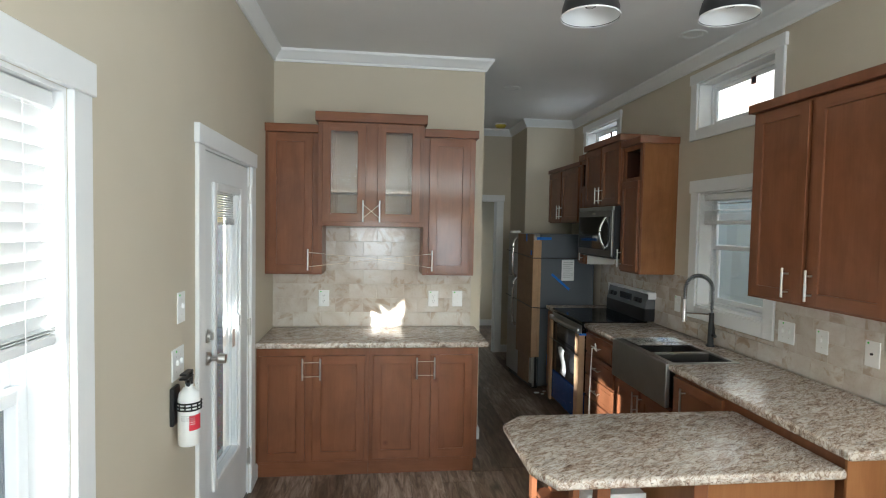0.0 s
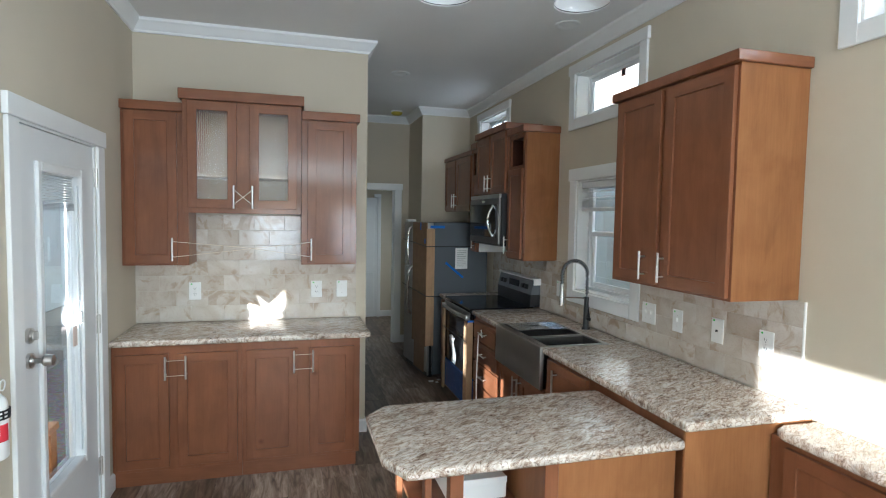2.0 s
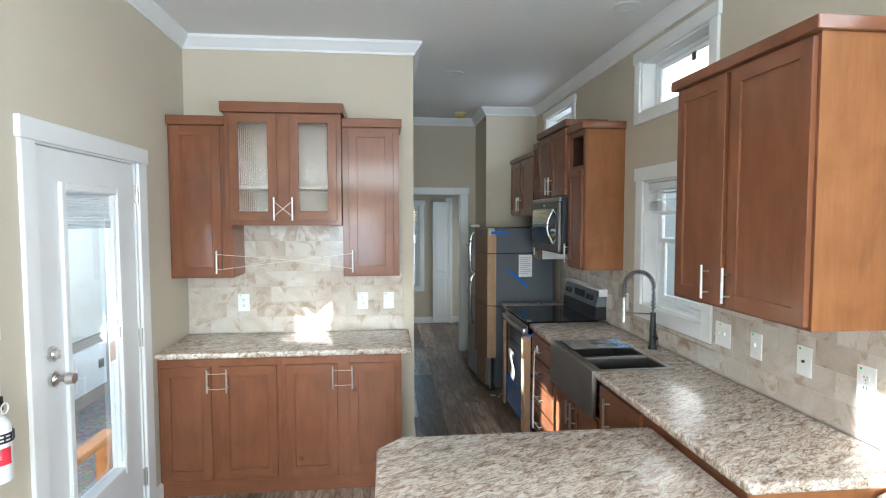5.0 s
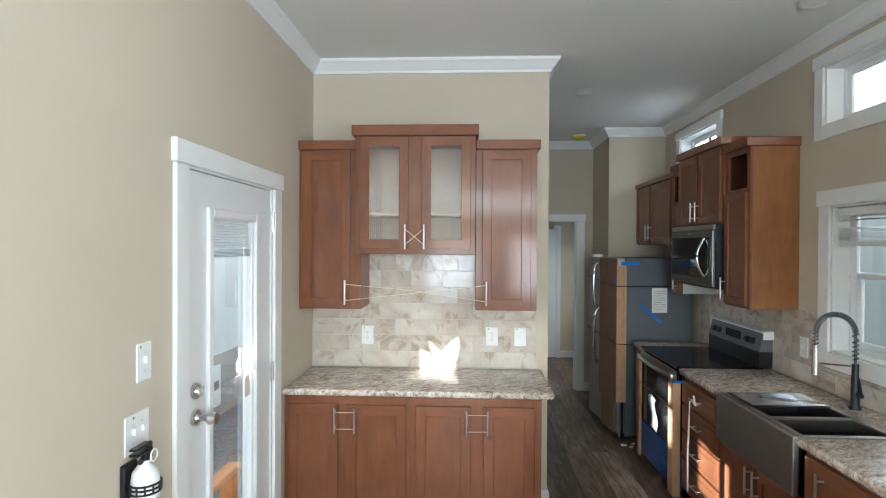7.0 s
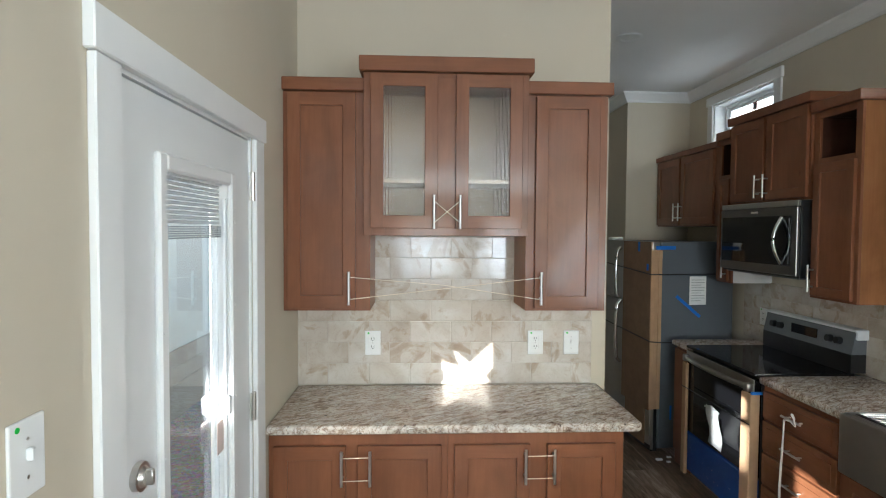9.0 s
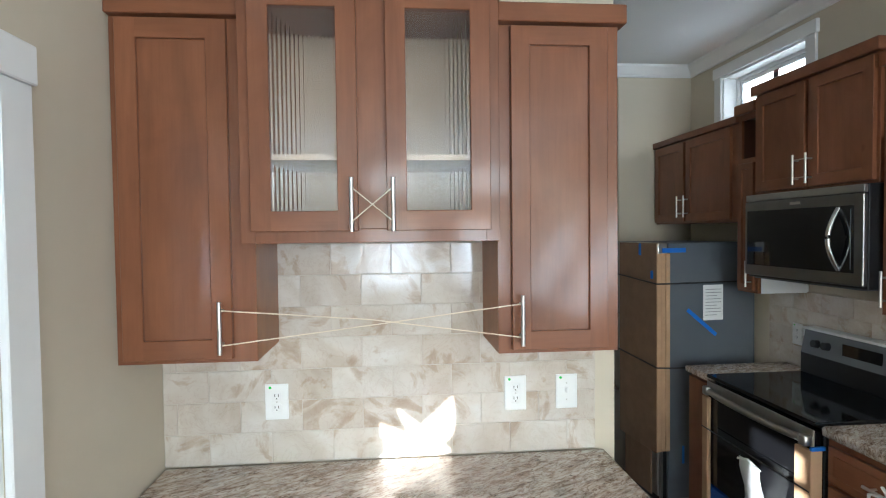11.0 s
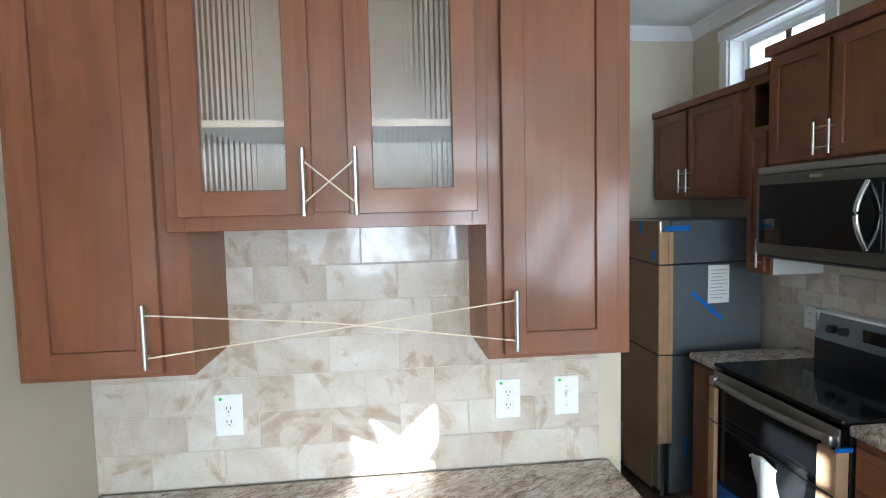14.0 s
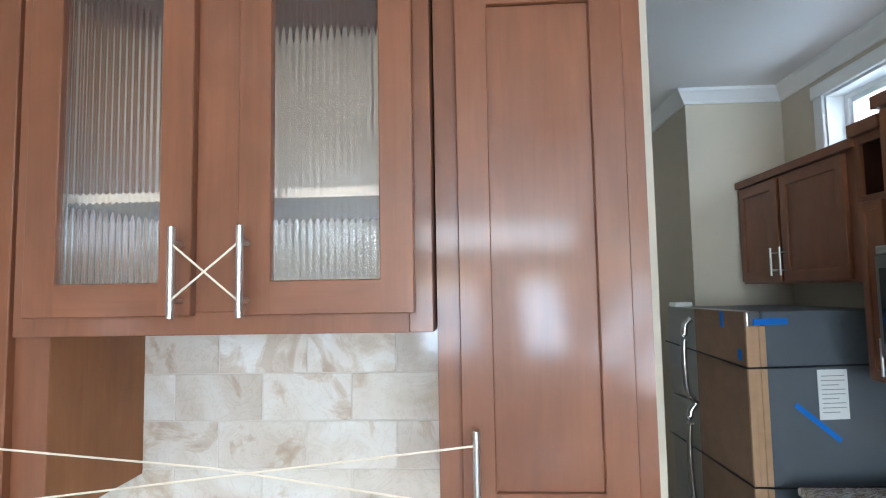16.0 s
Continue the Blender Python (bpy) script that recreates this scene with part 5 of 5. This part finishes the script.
# recessed lights, smoke alarm, pendants
def spot(at):
    s = thing("recessed_light", label="white round recessed ceiling light, switched off", category="light", group="recessed lights", m=pose(*at))
    part("trim_ring", lathe(bmesh.new(), [(0.05, 0.0), (0.082, -0.001), (0.085, -0.006), (0.078, -0.010), (0.055, -0.008), (0.05, 0.0)], 28), WHITE, s, "", 60)
    part("lens", lathe(bmesh.new(), [(0.0, -0.006), (0.052, -0.006), (0.052, -0.002), (0.0, -0.002)], 28), PLASTIC, s)
    return s


s0 = spot((2.02, 3.37, CEILING - 0.001))
copy_thing(s0, pose(1.20, 4.95, CEILING - 0.001))
sm = thing("smoke_alarm", (1.50, 6.72, CEILING - 0.04), "round yellow dust cap over a ceiling smoke alarm", "alarm")
part("dust_cover", lathe(bmesh.new(), [(0.0, CEILING - 0.048), (0.05, CEILING - 0.046), (0.066, CEILING - 0.03), (0.07, CEILING - 0.014)], 24, (1.50, 6.72, 0)), YELLOW, sm, "", 60)
part("base", lathe(bmesh.new(), [(0.07, CEILING - 0.014), (0.075, CEILING - 0.012), (0.075, CEILING - 0.001), (0.0, CEILING - 0.001)], 24, (1.50, 6.72, 0)), PLASTIC, sm, "", 60)


def pendant(at, tilt):
    p = thing("pendant_lamp", label="black metal dome pendant lamp with a white inside, switched off", category="lamp", group="pendants over the peninsula", m=pose(*at, *tilt))
    prof = [(0.112, 0.0), (0.110, 0.03), (0.101, 0.062), (0.080, 0.096), (0.05, 0.122), (0.03, 0.135), (0.028, 0.19), (0.012, 0.20)]
    part("shade", lathe(bmesh.new(), prof + [(0.0, 0.20)], 36), BLACKMETAL, p, "black outer shade", 50)
    part("inner_shade", lathe(bmesh.new(), [(0.115, -0.003), (0.116, 0.002), (0.1115, 0.003), (0.107, 0.03), (0.098, 0.059), (0.077, 0.092), (0.046, 0.118), (0.0, 0.124)], 36), WHITE, p, "white enamel inside", 50)
    part("bulb", lathe(bmesh.new(), [(0.0, 0.035), (0.02, 0.038), (0.03, 0.055), (0.028, 0.075), (0.014, 0.10), (0.013, 0.118)], 16), GLASS, p, "clear glass bulb", 60)
    up = CEILING - at[2]
    part("cord", rod(bmesh.new(), (0, 0, 0.2), (0, 0, up - 0.02), 0.005, 8), BLACK, p)
    part("canopy", lathe(bmesh.new(), [(0.0, up - 0.03), (0.05, up - 0.028), (0.062, up - 0.006), (0.062, up - 0.0), (0.0, up - 0.0)], 24), BLACKMETAL, p, "", 50)
    return p


pendant((0.815, 2.07, 2.517), (0, 0, 0))
pendant((1.395, 2.07, 2.556), (0, 0, 0))

# ---- outside ----
g = single("ground", boxed(-400, -400, -0.75, 400, 400, -0.55), GRAVEL, "loose grey gravel ground", "ground", kind="structure")
single("foundation", boxed(LW - 0.12, BACK - 0.12, -0.55, RW + 0.12, ROOMEND + 0.1, -0.07), SUBFLOOR, "dark skirting below the floor", "foundation", kind="structure")
h = thing("house", (-5.0, 9.0, -0.55), "cream neighbouring park home with brown plank skirting", "house")
part("wall", boxed(-7.2, 3.0, 0.28, -3.0, 9.6, 3.0), HOUSEWALL, h)
for i in range(4):
    part("skirting_plank", boxed(-7.17, 3.03, -0.55 + i * 0.205, -3.02 + 0.004 * (i % 2), 9.57, -0.55 + i * 0.205 + 0.200), SKIRT, h)
part("roof", prism(bmesh.new(), ((-7.5, 2.9), (-2.95, 2.9), (-2.95, 9.7), (-7.5, 9.7)), 3.0, 3.12), SHINGLE, h)
ac = part("wall_hatch", boxed(-3.016, 6.73, -0.38, -2.985, 7.54, 0.15, 0.006), VINYL, h, "white utility hatch")
part("hatch_cover", boxed(-2.986, 6.84, -0.30, -2.972, 7.48, 0.08, 0.006), VINYL, ac)
part("latch", boxed(-2.974, 7.32, -0.15, -2.962, 7.44, -0.04, 0.003), DARKSTEEL, ac)
part("corner_board", boxed(-3.03, 9.50, 0.28, -2.985, 9.62, 3.0), WHITE, h)
rl = thing("handrail", (-1.2, 3.7, -0.55), "orange-brown timber handrail of the entry steps", "handrail")
part("rail", boxed(-1.25, 2.5, 0.30, -1.16, 3.92, 0.345, 0.006), PINE, rl)
part("post", boxed(-1.245, 3.80, -0.55, -1.165, 3.89, 0.2995, 0.005), PINE, rl)
part("post", boxed(-1.245, 2.55, -0.55, -1.165, 2.64, 0.2995, 0.005), PINE, rl)
st = thing("entry_steps", (-1.4, 2.9, -0.55), "grey timber landing below the entry door", "steps")
part("landing", boxed(-1.15, 2.45, -0.20, -0.93, 3.6, -0.16, 0.004), SKIRT, st)
part("support", boxed(-1.12, 2.5, -0.55, -0.95, 3.55, -0.2005), SKIRT, st)
h2 = thing("house", (6.0, 4.0, -0.55), "pale grey-green neighbouring park home", "house")
# wall carried up past the transoms, added height to fill them with brightness
part("wall", boxed(4.6, -6.0, -0.55, 8.5, 12.0, 4.7), GREYSIDING, h2)
# boards from 14 up are paler: sunlit brightness put into their colour
for i in range(23):
    part("siding_board", boxed(4.586, -6.0, -0.5 + i * 0.225, 4.5995, 12.0, -0.5 + i * 0.225 + 0.222), GREYSIDING if i < 14 else HOUSEWALL, h2)
part("roof", boxed(4.25, -6.3, 4.7, 8.8, 12.3, 4.82), WHITE, h2)
# unseen slab added to bounce sun onto the neighbouring home's wall
own = thing("cladding", (LW - 0.15, 0, 0), "unseen cream slab on the outer wall, added to brighten the neighbouring home", "siding", kind="structure")
part("siding", slab_with_holes("x", LW - 0.156, LW - 0.1405, BACK - 0.14, ROOMEND, 0, 3.1, (DOOR, WIN1, WIN1B, WIN3)), BOUNCE_CREAM, own)

# sun mask added beside the entry, cut out to shape the hutch sun patch
MASK_X = -1.30
PATCH_OUTLINE = ((-0.054, 1.037), (0.059, 0.985), (0.017, 1.085), (0.103, 1.013), (0.211, 1.110), (0.283, 1.148), (0.293, 1.101), (0.244, 1.016), (0.183, 0.946),
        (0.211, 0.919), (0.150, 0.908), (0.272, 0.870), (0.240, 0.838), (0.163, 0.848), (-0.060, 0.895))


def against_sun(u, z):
    """Where the ray that lands on the hutch wall at (u, z) crosses the mask."""
    k = (u - MASK_X) / SUN_WAY.x
    return (MASK_X, HW + k * -SUN_WAY.y, z + k * -SUN_WAY.z)


sh = thing("shade_cloth", (MASK_X, 2.2, -0.55), "grey sun mask on two posts, added to shape the hutch sun patch", "shade")
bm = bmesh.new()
hole = [bm.verts.new(against_sun(u, z)) for u, z in PATCH_OUTLINE]
# the low arm shades window_1's jamb and greys its lower view
rim = [bm.verts.new((MASK_X, y, z)) for y, z in ((2.80, 0.0), (0.72, 0.0), (0.72, 1.50), (1.75, 1.50), (1.75, 2.05), (2.80, 2.05))]
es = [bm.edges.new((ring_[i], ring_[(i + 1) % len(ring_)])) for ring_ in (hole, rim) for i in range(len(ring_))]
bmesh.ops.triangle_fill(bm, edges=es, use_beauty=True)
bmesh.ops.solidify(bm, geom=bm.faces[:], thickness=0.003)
part("mask_sheet", bm, MASKGREY, sh)
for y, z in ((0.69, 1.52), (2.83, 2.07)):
    part("post", boxed(MASK_X - 0.03, y - 0.03, -0.55, MASK_X + 0.03, y + 0.03, z, 0.004), PINE, sh)

# unseen blockers added towards the sun; a notch lets a floor patch through
fe = thing("fence", (-6.85, -6, -0.55), "unseen fence-like panels, added to trim the sun patches", "fence")
for y0, y1, top in ((-40, -9.6, 3.05), (-9.598, -7.5, 2.22), (-7.498, -6.98, 2.45), (-6.978, -6.70, 1.95), (-6.698, -2.4, 2.45)):
    part("panel", boxed(-6.9, y0, -0.55, -6.8, y1, top), SKIRT, fe)
part("upper_blocker", boxed(-6.9, -6.978, 2.15, -6.8, -6.70, 2.45), SKIRT, fe)

# ---- backsplash tiles and floor planks ----
TW, TH, JT = 0.2085, 0.108, 0.0026
_meshes = {}


def tile_mesh(w, h):
    key = (round(w, 3), round(h, 3))
    if key not in _meshes:
        _meshes[key] = finish("tile", boxed(-w / 2, -0.008, -h / 2, w / 2, 0, h / 2, 0.0012), TILE)
    return _meshes[key]


def tiles(name, u0, u1, z0, rows, place, start, holes=(), top=None):
    """Half-bond tiles on a wall; place gives the pose of a tile's middle. top: the upper row limit by place along the wall."""
    host = thing(name, place(0, z0).translation, "glazed travertine-look subway tile backsplash", "backsplash", kind="structure")
    for r in range(rows):
        lo = z0 + r * TH
        u = u0 - TW
        off = start + (TW / 2 if r % 2 else 0)
        k = math.floor((u0 - off) / TW)
        while off + k * TW < u1:
            a, b = max(u0, off + k * TW), min(u1, off + (k + 1) * TW)
            k += 1
            spans = [(a, b, lo, lo + TH)]
            for hu0, hu1, hz0, hz1 in holes:
                nxt = []
                for (p, q, s, e2) in spans:
                    if q <= hu0 or p >= hu1 or e2 <= hz0 or s >= hz1:
                        nxt.append((p, q, s, e2))
                        continue
                    if p < hu0:
                        nxt.append((p, hu0, s, e2))
                    if q > hu1:
                        nxt.append((hu1, q, s, e2))
                    if s < hz0 - 0.01:
                        nxt.append((max(p, hu0), min(q, hu1), s, hz0))
                spans = nxt
            for p, q, s, e2 in spans:
                if q - p < 0.012 or e2 - s < 0.012:
                    continue
                ob = new("tile", tile_mesh(q - p - JT, e2 - s - JT))
                ob.parent = host
                ob.matrix_parent_inverse = INV[host.name]
                ob.matrix_basis = place((p + q) / 2, (s + e2) / 2)
    return host


single("grout", boxed(LW + 0.001, HW - 0.0086, 0.9075, 0.7295, HW - 0.0005, 1.665), GROUT, "pale grout bed behind the hutch tiles", "grout", kind="structure")
tiles("backsplash", LW + 0.001, 0.73, 0.9085, 7, lambda u, z: pose(u, HW - 0.002, z), -0.003, ((LW - 1, -0.43, 1.345, 9), (0.36, 3, 1.345, 9)))
single("grout", slab_with_holes("x", RW - 0.0086, RW - 0.0005, 1.80, 5.45, 0.9075, 1.34, ((2.88, 3.86, 0.905, 1.4),)), GROUT, "pale grout bed behind the kitchen tiles", "grout", kind="structure")
tiles("backsplash", 1.80, 5.45, 0.9085, 4, lambda u, z: pose(RW - 0.002, u, z, 0, 0, -90), 1.80, ((2.915, 3.83, 1.042, 9),))
single("splash_edge", boxed(RW - 0.011, 1.794, 0.908, RW - 0.0005, 1.7995, 1.341), PLASTIC, "white tile edge trim", "trim", kind="structure")

single("floor_base", boxed(-0.95, -4.0, -0.07, 2.5, 9.2, -0.006), SUBFLOOR, "dark bed under the floor planks", "floor", kind="structure")
fl = thing("floor", (0.8, 2, 0), "grey-brown wood-look plank floor", "floor", kind="structure")
PW, PL = 0.215, 1.22
pm = finish("plank", boxed(-PW / 2 + 0.0008, -PL / 2 + 0.0008, -0.006, PW / 2 - 0.0008, PL / 2 - 0.0008, 0, 0.0012), PLANK)
rng = random.Random(4)
x = -0.78 - 0.06
row = 0
while x < RW + 0.05:
    y = -3.95 - rng.random() * PL
    while y < 9.15:
        ob = new("plank", pm)
        ob.parent = fl
        ob.matrix_parent_inverse = INV[fl.name]
        ob.location = (x + PW / 2, y + PL / 2, 0)
        y += PL
    x += PW
    row += 1
